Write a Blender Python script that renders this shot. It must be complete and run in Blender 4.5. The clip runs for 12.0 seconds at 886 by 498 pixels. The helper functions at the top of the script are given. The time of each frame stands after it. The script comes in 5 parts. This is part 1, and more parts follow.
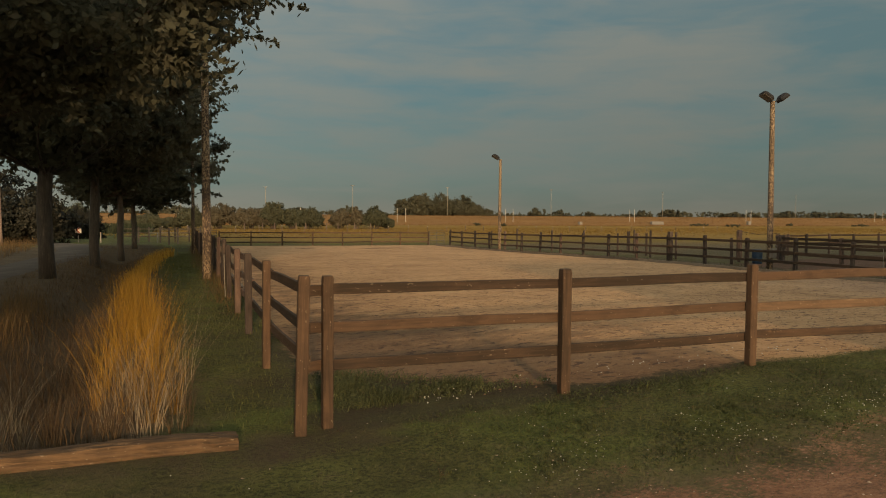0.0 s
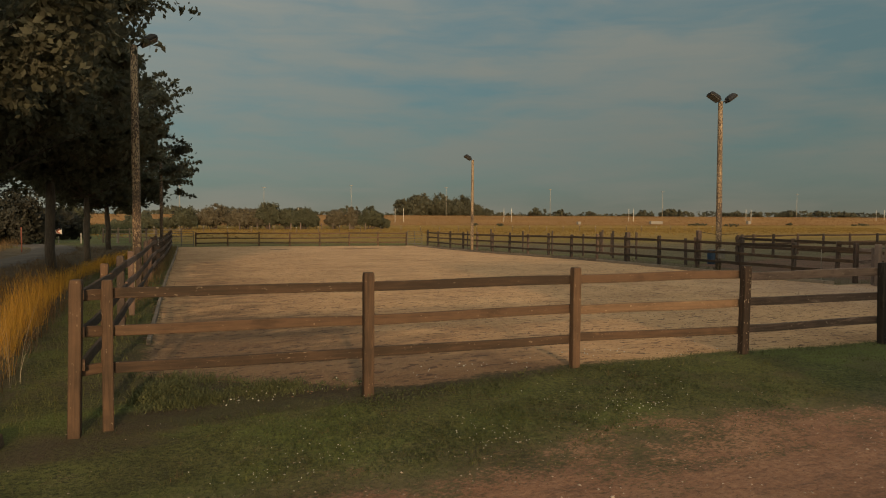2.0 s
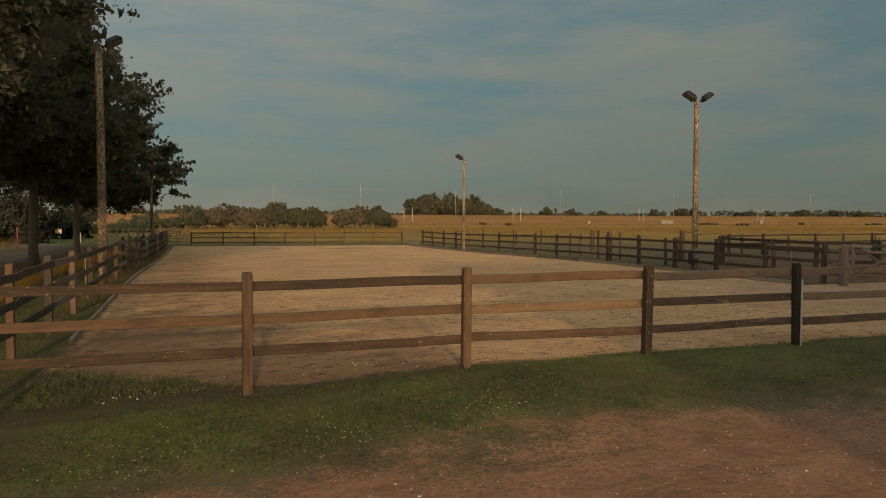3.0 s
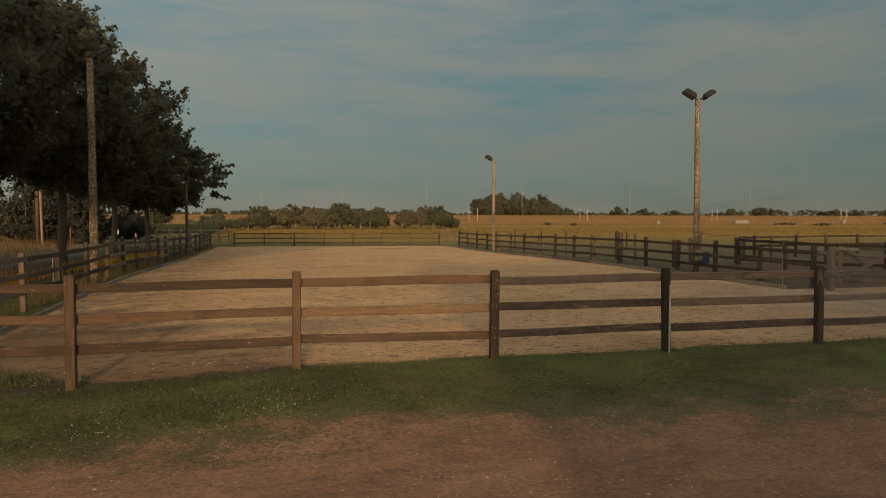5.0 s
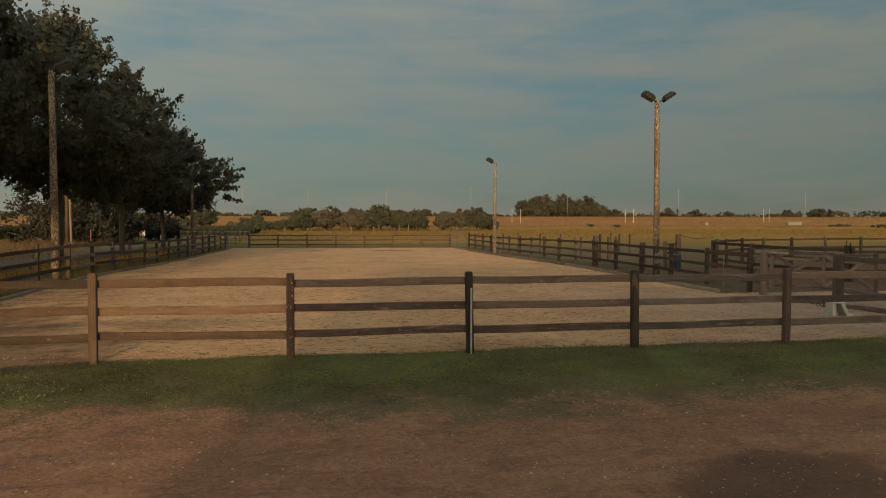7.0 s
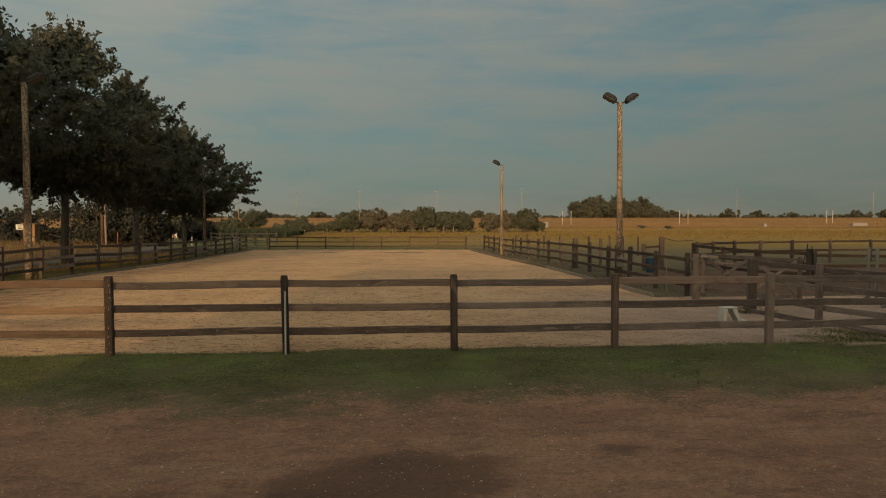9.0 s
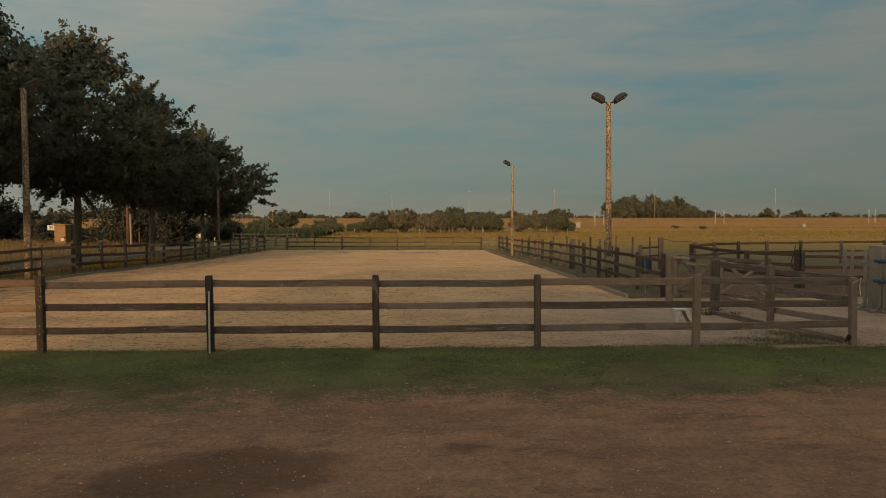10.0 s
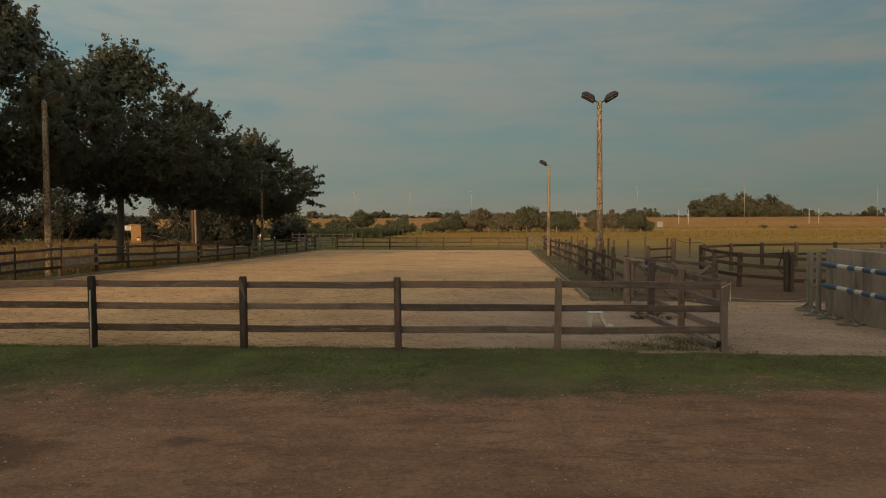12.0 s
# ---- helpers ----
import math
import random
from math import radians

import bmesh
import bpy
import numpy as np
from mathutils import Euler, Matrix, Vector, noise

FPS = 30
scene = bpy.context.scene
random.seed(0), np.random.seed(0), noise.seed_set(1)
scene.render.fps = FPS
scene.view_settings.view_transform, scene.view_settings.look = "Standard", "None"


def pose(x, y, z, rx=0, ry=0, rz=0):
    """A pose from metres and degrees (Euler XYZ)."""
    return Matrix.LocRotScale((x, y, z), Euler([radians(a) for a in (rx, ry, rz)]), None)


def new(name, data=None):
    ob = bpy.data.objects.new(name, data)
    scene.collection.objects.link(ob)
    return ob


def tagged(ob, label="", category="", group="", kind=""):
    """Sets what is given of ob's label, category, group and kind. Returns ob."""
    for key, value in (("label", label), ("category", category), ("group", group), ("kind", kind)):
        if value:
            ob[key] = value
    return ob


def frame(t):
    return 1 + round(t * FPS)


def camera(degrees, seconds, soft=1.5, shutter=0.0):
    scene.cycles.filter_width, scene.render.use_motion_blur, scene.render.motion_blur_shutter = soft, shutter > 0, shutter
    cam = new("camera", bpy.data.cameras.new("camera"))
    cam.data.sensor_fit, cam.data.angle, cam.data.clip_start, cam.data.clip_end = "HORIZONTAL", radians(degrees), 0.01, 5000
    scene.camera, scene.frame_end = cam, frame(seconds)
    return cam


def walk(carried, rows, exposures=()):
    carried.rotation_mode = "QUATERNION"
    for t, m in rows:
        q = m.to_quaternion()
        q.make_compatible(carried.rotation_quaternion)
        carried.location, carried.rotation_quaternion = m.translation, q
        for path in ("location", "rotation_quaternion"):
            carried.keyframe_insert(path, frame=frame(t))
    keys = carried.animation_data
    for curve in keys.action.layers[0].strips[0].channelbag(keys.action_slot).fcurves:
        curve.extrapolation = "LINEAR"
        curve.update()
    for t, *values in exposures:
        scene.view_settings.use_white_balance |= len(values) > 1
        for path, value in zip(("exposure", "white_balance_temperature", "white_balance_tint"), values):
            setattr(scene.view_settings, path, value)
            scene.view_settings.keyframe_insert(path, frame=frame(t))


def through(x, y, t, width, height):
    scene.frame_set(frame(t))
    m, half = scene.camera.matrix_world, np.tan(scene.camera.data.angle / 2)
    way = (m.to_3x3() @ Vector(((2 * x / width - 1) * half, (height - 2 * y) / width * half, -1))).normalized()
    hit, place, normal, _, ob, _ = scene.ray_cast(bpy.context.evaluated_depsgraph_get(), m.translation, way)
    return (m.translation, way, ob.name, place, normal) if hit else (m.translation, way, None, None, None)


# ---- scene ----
cam = camera(60.8, 12.0, 1.05)
METRES, EYE, TILT, LEAN, TURN = 19.04, 1.72, -0.819, -0.3225, -21.5
ROWS = [
    (0.0, 0.0, 0.0, 0.0, -0.1051, -1.6109, -0.03),
    (0.5, 0.018, -0.0014, 0.0005, -0.0273, -1.6455, -0.0),
    (1.0, 0.0441, -0.0027, 0.0013, 0.086, -1.6307, 0.01),
    (1.5, 0.0767, -0.0032, 0.0019, 0.1958, -1.6368, 0.01),
    (2.0, 0.1117, -0.0033, 0.0022, 0.3045, -1.6224, 0.06),
    (2.5, 0.1496, -0.0041, 0.0025, 0.6961, -1.6455, 0.07),
    (3.0, 0.1877, -0.0045, 0.0027, 1.3603, -1.6662, 0.06),
    (5.0, 0.3435, -0.0022, 0.0056, 7.0811, -1.6584, 0.1),
    (5.5, 0.3884, 0.0001, 0.0061, 8.3713, -1.6454, 0.1),
    (6.0, 0.4342, 0.0025, 0.0064, 9.3061, -1.6278, 0.12),
    (6.5, 0.4804, 0.0028, 0.0071, 10.2764, -1.5789, 0.1),
    (7.0, 0.5275, 0.0044, 0.0079, 11.2672, -1.5469, 0.07),
    (9.0, 0.7153, 0.0331, 0.0107, 15.9882, -1.4434, 0.11),
    (9.5, 0.7606, 0.0421, 0.0111, 17.3555, -1.4412, 0.11),
    (10.0, 0.8061, 0.0534, 0.0114, 18.853, -1.4232, 0.12),
    (10.5, 0.8516, 0.0662, 0.0122, 20.4244, -1.444, 0.13),
    (11.0, 0.8957, 0.0798, 0.0131, 21.95, -1.4395, 0.14),
    (11.5, 0.9411, 0.0963, 0.0134, 23.817, -1.4496, 0.14),
    (12.0, 0.9856, 0.1119, 0.0141, 25.7648, -1.4459, 0.15),
]
walk(cam, [(t, pose(0, 0, EYE, TILT, LEAN, TURN) @ pose(METRES * x, METRES * y, METRES * z, 90 + pitch, roll, yaw)) for t, x, y, z, yaw, pitch, roll in ROWS], [(0.0, 0.0, 6290, 10), (12.0, 0.0, 6290, 10)])

# ---------------------------------------------------------------- light and sky
SUN_DIR = Vector((0.17, 0.97, -0.173)).normalized()      # the way the light travels
sun_data = bpy.data.lights.new("sun", "SUN")
sun_data.energy, sun_data.angle, sun_data.color = 4.0, radians(1.5), (1.0, 0.66, 0.36)
sun = new("sun", sun_data)
sun.matrix_world = Matrix.Translation((-10, -30, 20)) @ SUN_DIR.to_track_quat("-Z", "Y").to_matrix().to_4x4()

world = bpy.data.worlds.new("evening_sky")
scene.world = world
world.use_nodes = True


class Nodes:
    """Short hand for building a node tree."""

    def __init__(self, tree):
        self.tree = tree
        tree.nodes.clear()

    def add(self, kind, inputs=None, **props):
        n = self.tree.nodes.new(kind)
        for k, v in props.items():
            setattr(n, k, v)
        for k, v in (inputs or {}).items():
            self.put(n.inputs[k], v)
        return n

    def put(self, socket, v):
        if isinstance(v, bpy.types.NodeSocket):
            self.tree.links.new(v, socket)
        elif hasattr(v, "outputs"):
            self.tree.links.new(v.outputs[0], socket)
        else:
            socket.default_value = v

    def math(self, op, a, b=0.0, c=0.0, clamp=False):
        n = self.add("ShaderNodeMath", {0: a, 1: b, 2: c}, operation=op)
        n.use_clamp = clamp
        return n.outputs[0]

    def vec(self, op, a, b=(0, 0, 0)):
        return self.add("ShaderNodeVectorMath", {0: a, 1: b}, operation=op).outputs[0]

    def ramp(self, fac, stops):
        n = self.add("ShaderNodeValToRGB", {0: fac})
        el = n.color_ramp.elements
        while len(el) < len(stops):
            el.new(0.5)
        for e, (p, c) in zip(el, stops):
            e.position, e.color = p, (c, c, c, 1) if isinstance(c, (int, float)) else (*c, 1)
        return n.outputs[0]

    def noise(self, vector, scale, detail=4.0, rough=0.55, dist=0.0):
        return self.add("ShaderNodeTexNoise", {"Vector": vector, "Scale": scale, "Detail": detail, "Roughness": rough, "Distortion": dist}).outputs[0]

    def mix(self, fac, a, b, blend="MIX"):
        n = self.add("ShaderNodeMix", data_type="RGBA", blend_type=blend)
        self.put(n.inputs[0], fac)
        self.put(n.inputs[6], a if not isinstance(a, tuple) else (*a, 1))
        self.put(n.inputs[7], b if not isinstance(b, tuple) else (*b, 1))
        return n.outputs[2]


w = Nodes(world.node_tree)
sky = w.add("ShaderNodeTexSky", sky_type="NISHITA", sun_disc=False, sun_elevation=radians(9.9), sun_rotation=radians(190.0))
sky.air_density, sky.dust_density, sky.ozone_density = 1.0, 2.0, 1.5
way = w.add("ShaderNodeTexCoord").outputs["Generated"]
sep = w.add("ShaderNodeSeparateXYZ", {0: way})
height = w.math("MAXIMUM", sep.outputs[2], 0.0)
bands = w.vec("ADD", w.vec("MULTIPLY", way, (1.0, 1.0, 4.6)), (0.35, 0.2, 0.9))
broad = w.noise(bands, 2.6, 4.0, 0.5, 0.5)
wisps = w.noise(w.vec("MULTIPLY", way, (1.0, 1.0, 5.5)), 8.5, 5.0, 0.55, 0.6)
cover = w.math("ADD", w.math("MULTIPLY", broad, 0.66), w.math("MULTIPLY", wisps, 0.34))
cover = w.math("SUBTRACT", cover, w.math("MULTIPLY", sep.outputs[0], 0.07))
cover = w.ramp(cover, [(0.36, 0.0), (0.45, 0.4), (0.52, 0.74), (0.6, 1.0)])
cloud = w.ramp(height, [(0.0, (0.205, 0.19, 0.145)), (0.05, (0.175, 0.192, 0.159)), (0.16, (0.196, 0.213, 0.186)), (0.35, (0.24, 0.246, 0.216)), (1.0, (0.25, 0.245, 0.235))])
gap = w.ramp(height, [(0.0, (0.168, 0.172, 0.133)), (0.04, (0.116, 0.158, 0.141)), (0.12, (0.09, 0.151, 0.146)), (0.35, (0.116, 0.176, 0.178)), (1.0, (0.14, 0.19, 0.22))])
clear = w.mix(0.88, w.mix(1.0, sky.outputs[0], (0.12, 0.12, 0.12), "MULTIPLY"), gap)
front = w.mix(cover, clear, cloud)
# the sky grows brighter and warmer round towards the low sun
towards = w.add("ShaderNodeVectorMath", {0: way, 1: (-SUN_DIR.x, -SUN_DIR.y, -SUN_DIR.z)}, operation="DOT_PRODUCT").outputs["Value"]
turn = w.math("MULTIPLY", w.math("ADD", towards, 1.0), 0.5, clamp=True)
glow = w.mix(w.math("POWER", turn, 1.5), (1.0, 1.0, 1.0), (4.55, 4.15, 3.65))
glow = w.mix(w.math("MULTIPLY", w.math("POWER", turn, 12.0), 1.0), glow, (8.0, 6.0, 3.8))
back = w.add("ShaderNodeBackground", {0: w.mix(1.0, front, glow, "MULTIPLY"), 1: w.math("SUBTRACT", w.math("SUBTRACT", 1.205, w.math("MULTIPLY", sep.outputs[0], 0.3)), w.math("MULTIPLY", w.math("MULTIPLY", sep.outputs[0], sep.outputs[0]), 0.28))})
w.add("ShaderNodeOutputWorld", {0: back.outputs[0]})


# ---------------------------------------------------------------- materials
def material(name, rough=0.85, metal=0.0, spec=0.3):
    m = bpy.data.materials.new(name)
    m.use_nodes = True
    n = Nodes(m.node_tree)
    bsdf = n.add("ShaderNodeBsdfPrincipled", {"Roughness": rough, "Metallic": metal, "Specular IOR Level": spec})
    n.add("ShaderNodeOutputMaterial", {0: bsdf.outputs[0]})
    return m, n, bsdf


def bump(n, bsdf, h, strength=0.5, distance=0.02):
    n.put(bsdf.inputs["Normal"], n.add("ShaderNodeBump", {"Strength": strength, "Distance": distance, "Height": h}))


def wood(name, dark, light, stretch, lichen=0.0, scale=9.0):
    """Weathered sawn wood; stretch squeezes the grain along the board."""
    m, n, bsdf = material(name, 0.85)
    co = n.add("ShaderNodeTexCoord").outputs["Object"]
    rnd = n.add("ShaderNodeObjectInfo").outputs["Random"]
    co = n.vec("ADD", co, n.add("ShaderNodeCombineXYZ", {0: n.math("MULTIPLY", rnd, 37.0), 1: n.math("MULTIPLY", rnd, 11.0), 2: n.math("MULTIPLY", rnd, 53.0)}).outputs[0])
    grain = n.noise(n.vec("MULTIPLY", co, stretch), scale * 4, 5.0, 0.6, 0.4)
    patch = n.noise(co, 2.2, 4.0, 0.6)
    spots = n.noise(n.vec("MULTIPLY", co, tuple(0.4 + 0.6 * s for s in stretch)), 40.0, 3.0, 0.6)
    tone = n.math("ADD", n.math("MULTIPLY", grain, 0.55), n.math("ADD", n.math("MULTIPLY", patch, 0.45), n.math("MULTIPLY", n.math("SUBTRACT", rnd, 0.5), 0.28)))
    col = n.ramp(tone, [(0.36, dark), (0.65, light)])
    damp = n.noise(n.vec("MULTIPLY", co, tuple(0.3 + 0.7 * s for s in stretch)), 5.5, 5.0, 0.65, 0.6)
    col = n.mix(n.ramp(n.math("ADD", n.math("MULTIPLY", patch, 0.55), n.math("MULTIPLY", damp, 0.45)), [(0.525, 0.0), (0.62, 0.55)]), col, tuple(0.6 * c for c in dark))
    worn = n.noise(n.vec("MULTIPLY", co, tuple(0.12 + 0.88 * s for s in stretch)), 7.0, 5.0, 0.7, 0.8)
    col = n.mix(n.ramp(worn, [(0.6, 0.0), (0.68, 0.55)]), col, tuple(min(1.0, 1.7 * c) for c in light))
    if lichen:
        col = n.mix(n.math("MULTIPLY", n.ramp(spots, [(0.675 - 0.03 * lichen, 0.0), (0.7 - 0.03 * lichen, 1.0)]), min(1.0, lichen * 1.5)), col, (0.31, 0.25, 0.18))
    n.put(bsdf.inputs["Base Color"], col)
    bump(n, bsdf, n.math("ADD", grain, n.math("MULTIPLY", spots, 0.5)), 0.6, 0.006)
    return m


def plain(name, colour, rough=0.6, metal=0.0, vary=0.25, scale=6.0):
    """A painted or bare surface with stains at two scales."""
    m, n, bsdf = material(name, rough, metal)
    co = n.add("ShaderNodeTexCoord").outputs["Object"]
    big, small = n.noise(co, scale * 0.4, 4.0), n.noise(co, scale * 6, 4.0)
    tone = n.math("ADD", n.math("MULTIPLY", big, 0.6), n.math("MULTIPLY", small, 0.4))
    n.put(bsdf.inputs["Base Color"], n.ramp(tone, [(0.3, tuple(c * (1 - vary) for c in colour)), (0.7, tuple(min(1, c * (1 + vary)) for c in colour))]))
    bump(n, bsdf, small, 0.25, 0.004)
    return m


def leafy(name, dark, light, yellow=None, through=0.35, round_=0.0, grain=0.6, size=0.7):
    """Leaves and blades: tone by island and by clump, with some light let through; round_ bends the shading towards the form of the whole crown."""
    m, n, bsdf = material(name, 0.6, 0.0, 0.2)
    geo = n.add("ShaderNodeNewGeometry")
    clump = n.noise(geo.outputs["Position"], size, 3.0)
    tone = n.math("ADD", n.math("MULTIPLY", geo.outputs["Random Per Island"], grain), n.math("MULTIPLY", clump, 1 - grain))
    stops = [(0.2, dark), (0.8, light)] + ([(0.97, yellow)] if yellow else [])
    col = n.ramp(tone, stops)
    n.put(bsdf.inputs["Base Color"], col)
    trans = n.add("ShaderNodeBsdfTranslucent", {0: col})
    if round_:
        out_ = n.vec("SUBTRACT", n.add("ShaderNodeTexCoord").outputs["Generated"], (0.5, 0.5, 0.42))
        lump = n.vec("SUBTRACT", n.add("ShaderNodeTexNoise", {"Vector": geo.outputs["Position"], "Scale": size * 1.6, "Detail": 2.0}).outputs["Color"], (0.5, 0.5, 0.5))
        bent = n.vec("ADD", n.vec("MULTIPLY", out_, (2.2 * round_,) * 3), n.vec("MULTIPLY", geo.outputs["Normal"], (1 - round_,) * 3))
        bent = n.vec("NORMALIZE", n.vec("ADD", bent, n.vec("MULTIPLY", lump, (2.4 * round_,) * 3)))
        n.put(bsdf.inputs["Normal"], bent)
    both = n.add("ShaderNodeMixShader", {0: through, 1: bsdf.outputs[0], 2: trans.outputs[0]})
    out = [x for x in n.tree.nodes if x.bl_idname == "ShaderNodeOutputMaterial"][0]
    n.put(out.inputs[0], both.outputs[0])
    return m


# brown boards made lighter than RAIL to lift the fence bays in shade
BROWNRAIL = wood("lifted_brown_rail_wood", (0.072, 0.048, 0.037), (0.2, 0.134, 0.102), (0.06, 1, 1), 0.4)
RAIL = wood("weathered_rail_wood", (0.027, 0.018, 0.0115), (0.082, 0.0495, 0.029), (0.06, 1, 1), 0.3)
POST = wood("weathered_post_wood", (0.031, 0.0205, 0.013), (0.093, 0.0555, 0.032), (1, 1, 0.06), 0.28)
# post wood lightened along with the boards, to offset the barn's shade
DARKPOST = wood("lifted_post_wood", (0.042, 0.028, 0.022), (0.122, 0.081, 0.062), (1, 1, 0.06), 0.25)
NEWRAIL = wood("newer_rail_wood", (0.052, 0.034, 0.021), (0.135, 0.086, 0.05), (0.06, 1, 1), 0.3)
FLECKPOST = wood("flaking_post_wood", (0.036, 0.024, 0.017), (0.105, 0.065, 0.043), (1, 1, 0.06), 0.9)
# black posts, and posts coloured dark in place of tree shade
DIMPOST = wood("black_and_shaded_wood", (0.024, 0.018, 0.015), (0.066, 0.048, 0.039), (1, 1, 0.06), 0.2)
GREYRAIL = wood("silver_grey_rail_wood", (0.074, 0.054, 0.045), (0.195, 0.145, 0.12), (0.06, 1, 1), 0.3)
GREYPOST = wood("silver_grey_post_wood", (0.068, 0.049, 0.04), (0.175, 0.127, 0.104), (1, 1, 0.06), 0.3)
SLEEPER = wood("cut_timber", (0.036, 0.023, 0.013), (0.17, 0.103, 0.052), (0.06, 1, 1), 0.3)
BOARD = wood("kickboard_wood", (0.1, 0.078, 0.058), (0.24, 0.19, 0.14), (1, 0.06, 1), 0.3)
BARK = wood("tree_bark", (0.04, 0.032, 0.026), (0.1, 0.077, 0.06), (1, 1, 0.14), 0.0, 5.0)
METAL = plain("galvanised_steel", (0.17, 0.17, 0.165), 0.6, 0.35)
PALE = plain("weathered_white_paint", (0.21, 0.195, 0.165), 0.7, 0.0, 0.2)
STEEL = plain("dull_steel", (0.085, 0.08, 0.072), 0.7, 0.2)
WHITE = plain("dirty_white_paint", (0.37, 0.345, 0.3), 0.5, 0.0, 0.18)
BLACK = plain("black_housing", (0.012, 0.012, 0.013), 0.7, 0.0, 0.3)
BLUE = plain("blue_paint", (0.02, 0.047, 0.1), 0.5, 0.0, 0.2)
STANDGREY = plain("grey_paint", (0.165, 0.148, 0.125), 0.65, 0.0, 0.22)
RED = plain("red_paint", (0.2, 0.05, 0.03), 0.5, 0.0, 0.2)
ORANGE = plain("orange_boards", (0.17, 0.088, 0.03), 0.7, 0.0, 0.15)
ROPE = plain("pale_cord", (0.45, 0.41, 0.33), 0.8, 0.0, 0.2)
LEAF = leafy("oak_leaves", (0.08, 0.079, 0.057), (0.116, 0.119, 0.077), (0.13, 0.127, 0.078), 0.5, 0.5, 0.3)
BUSHLEAF = leafy("bush_leaves", (0.042, 0.045, 0.027), (0.06, 0.063, 0.036), None, 0.2, 0.4, 0.35, 0.5)

# leaf colour lowered to stand in for the shade over the thicket
SHADELEAF = leafy("shade_dark_leaves", (0.021, 0.021, 0.016), (0.034, 0.034, 0.023), None, 0.2, 0.6, 0.3, 0.5)
DRYBUSH = leafy("dusty_bush_leaves", (0.064, 0.056, 0.036), (0.09, 0.077, 0.048), None, 0.2, 0.4, 0.35, 0.5)
FARLEAF = leafy("distant_leaves", (0.04, 0.041, 0.026), (0.058, 0.057, 0.035), None, 0.15, 0.4, 0.3, 0.4)
STRAW = leafy("dry_grass", (0.2, 0.1, 0.014), (0.52, 0.3, 0.042), (0.6, 0.385, 0.085), 0.4)
CROP = leafy("dark_crop", (0.022, 0.028, 0.014), (0.045, 0.052, 0.026), None, 0.25)
BROWNGRASS = leafy("withered_grass", (0.055, 0.036, 0.021), (0.165, 0.108, 0.054), (0.25, 0.17, 0.08), 0.35)
WEED = leafy("dusty_weeds", (0.045, 0.053, 0.024), (0.112, 0.12, 0.05), (0.2, 0.175, 0.085), 0.3, 0.0, 0.5, 2.0)
GRASS = leafy("short_grass", (0.058, 0.059, 0.019), (0.122, 0.13, 0.039), (0.18, 0.15, 0.07), 0.35, 0.0, 0.5, 1.6)
CLOVER = leafy("clover", (0.04, 0.047, 0.018), (0.07, 0.08, 0.03), None, 0.3)
OLIVEGRASS = leafy("trodden_grass", (0.045, 0.045, 0.02), (0.1, 0.096, 0.042), (0.16, 0.122, 0.066), 0.3, 0.0, 0.5, 1.6)
REED = leafy("dull_reeds", (0.075, 0.05, 0.022), (0.17, 0.108, 0.045), None, 0.3)
FIELDGRASS = leafy("meadow_grass", (0.115, 0.075, 0.018), (0.175, 0.112, 0.028), None, 0.2, 0.0, 0.3, 0.08)
DYKEGRASS = leafy("dyke_grass", (0.135, 0.075, 0.028), (0.185, 0.105, 0.038), None, 0.2, 0.0, 0.3, 0.08)
CLOD = plain("sand_clods", (0.17, 0.11, 0.07), 0.95, 0.0, 0.3)
LITTER = leafy("pale_straws", (0.25, 0.19, 0.12), (0.42, 0.34, 0.23), None, 0.2)
PETAL = leafy("clover_flowers", (0.35, 0.33, 0.28), (0.6, 0.58, 0.52), None, 0.3)
STONE = plain("pebbles", (0.32, 0.25, 0.19), 0.85, 0.0, 0.5, 3.0)


def concrete_material():
    """Old shuttered concrete with run-down stains."""
    m, n, bsdf = material("stained_concrete", 0.9)
    pos = n.add("ShaderNodeNewGeometry").outputs["Position"]
    runs = n.noise(n.vec("MULTIPLY", pos, (1, 1, 0.3)), 2.2, 5.0, 0.6, 0.3)
    blot = n.noise(pos, 1.3, 4.0)
    fine = n.noise(pos, 30.0, 4.0)
    t = n.math("ADD", n.math("MULTIPLY", runs, 0.5), n.math("ADD", n.math("MULTIPLY", blot, 0.3), n.math("MULTIPLY", fine, 0.2)))
    n.put(bsdf.inputs["Base Color"], n.ramp(t, [(0.34, (0.075, 0.058, 0.047)), (0.46, (0.19, 0.155, 0.125)), (0.64, (0.27, 0.225, 0.185))]))
    bump(n, bsdf, n.math("ADD", fine, runs), 0.4, 0.01)
    return m


CONCRETE = concrete_material()
DRUMBLUE = plain("faded_drum_plastic", (0.012, 0.03, 0.06), 0.6, 0.0, 0.3)


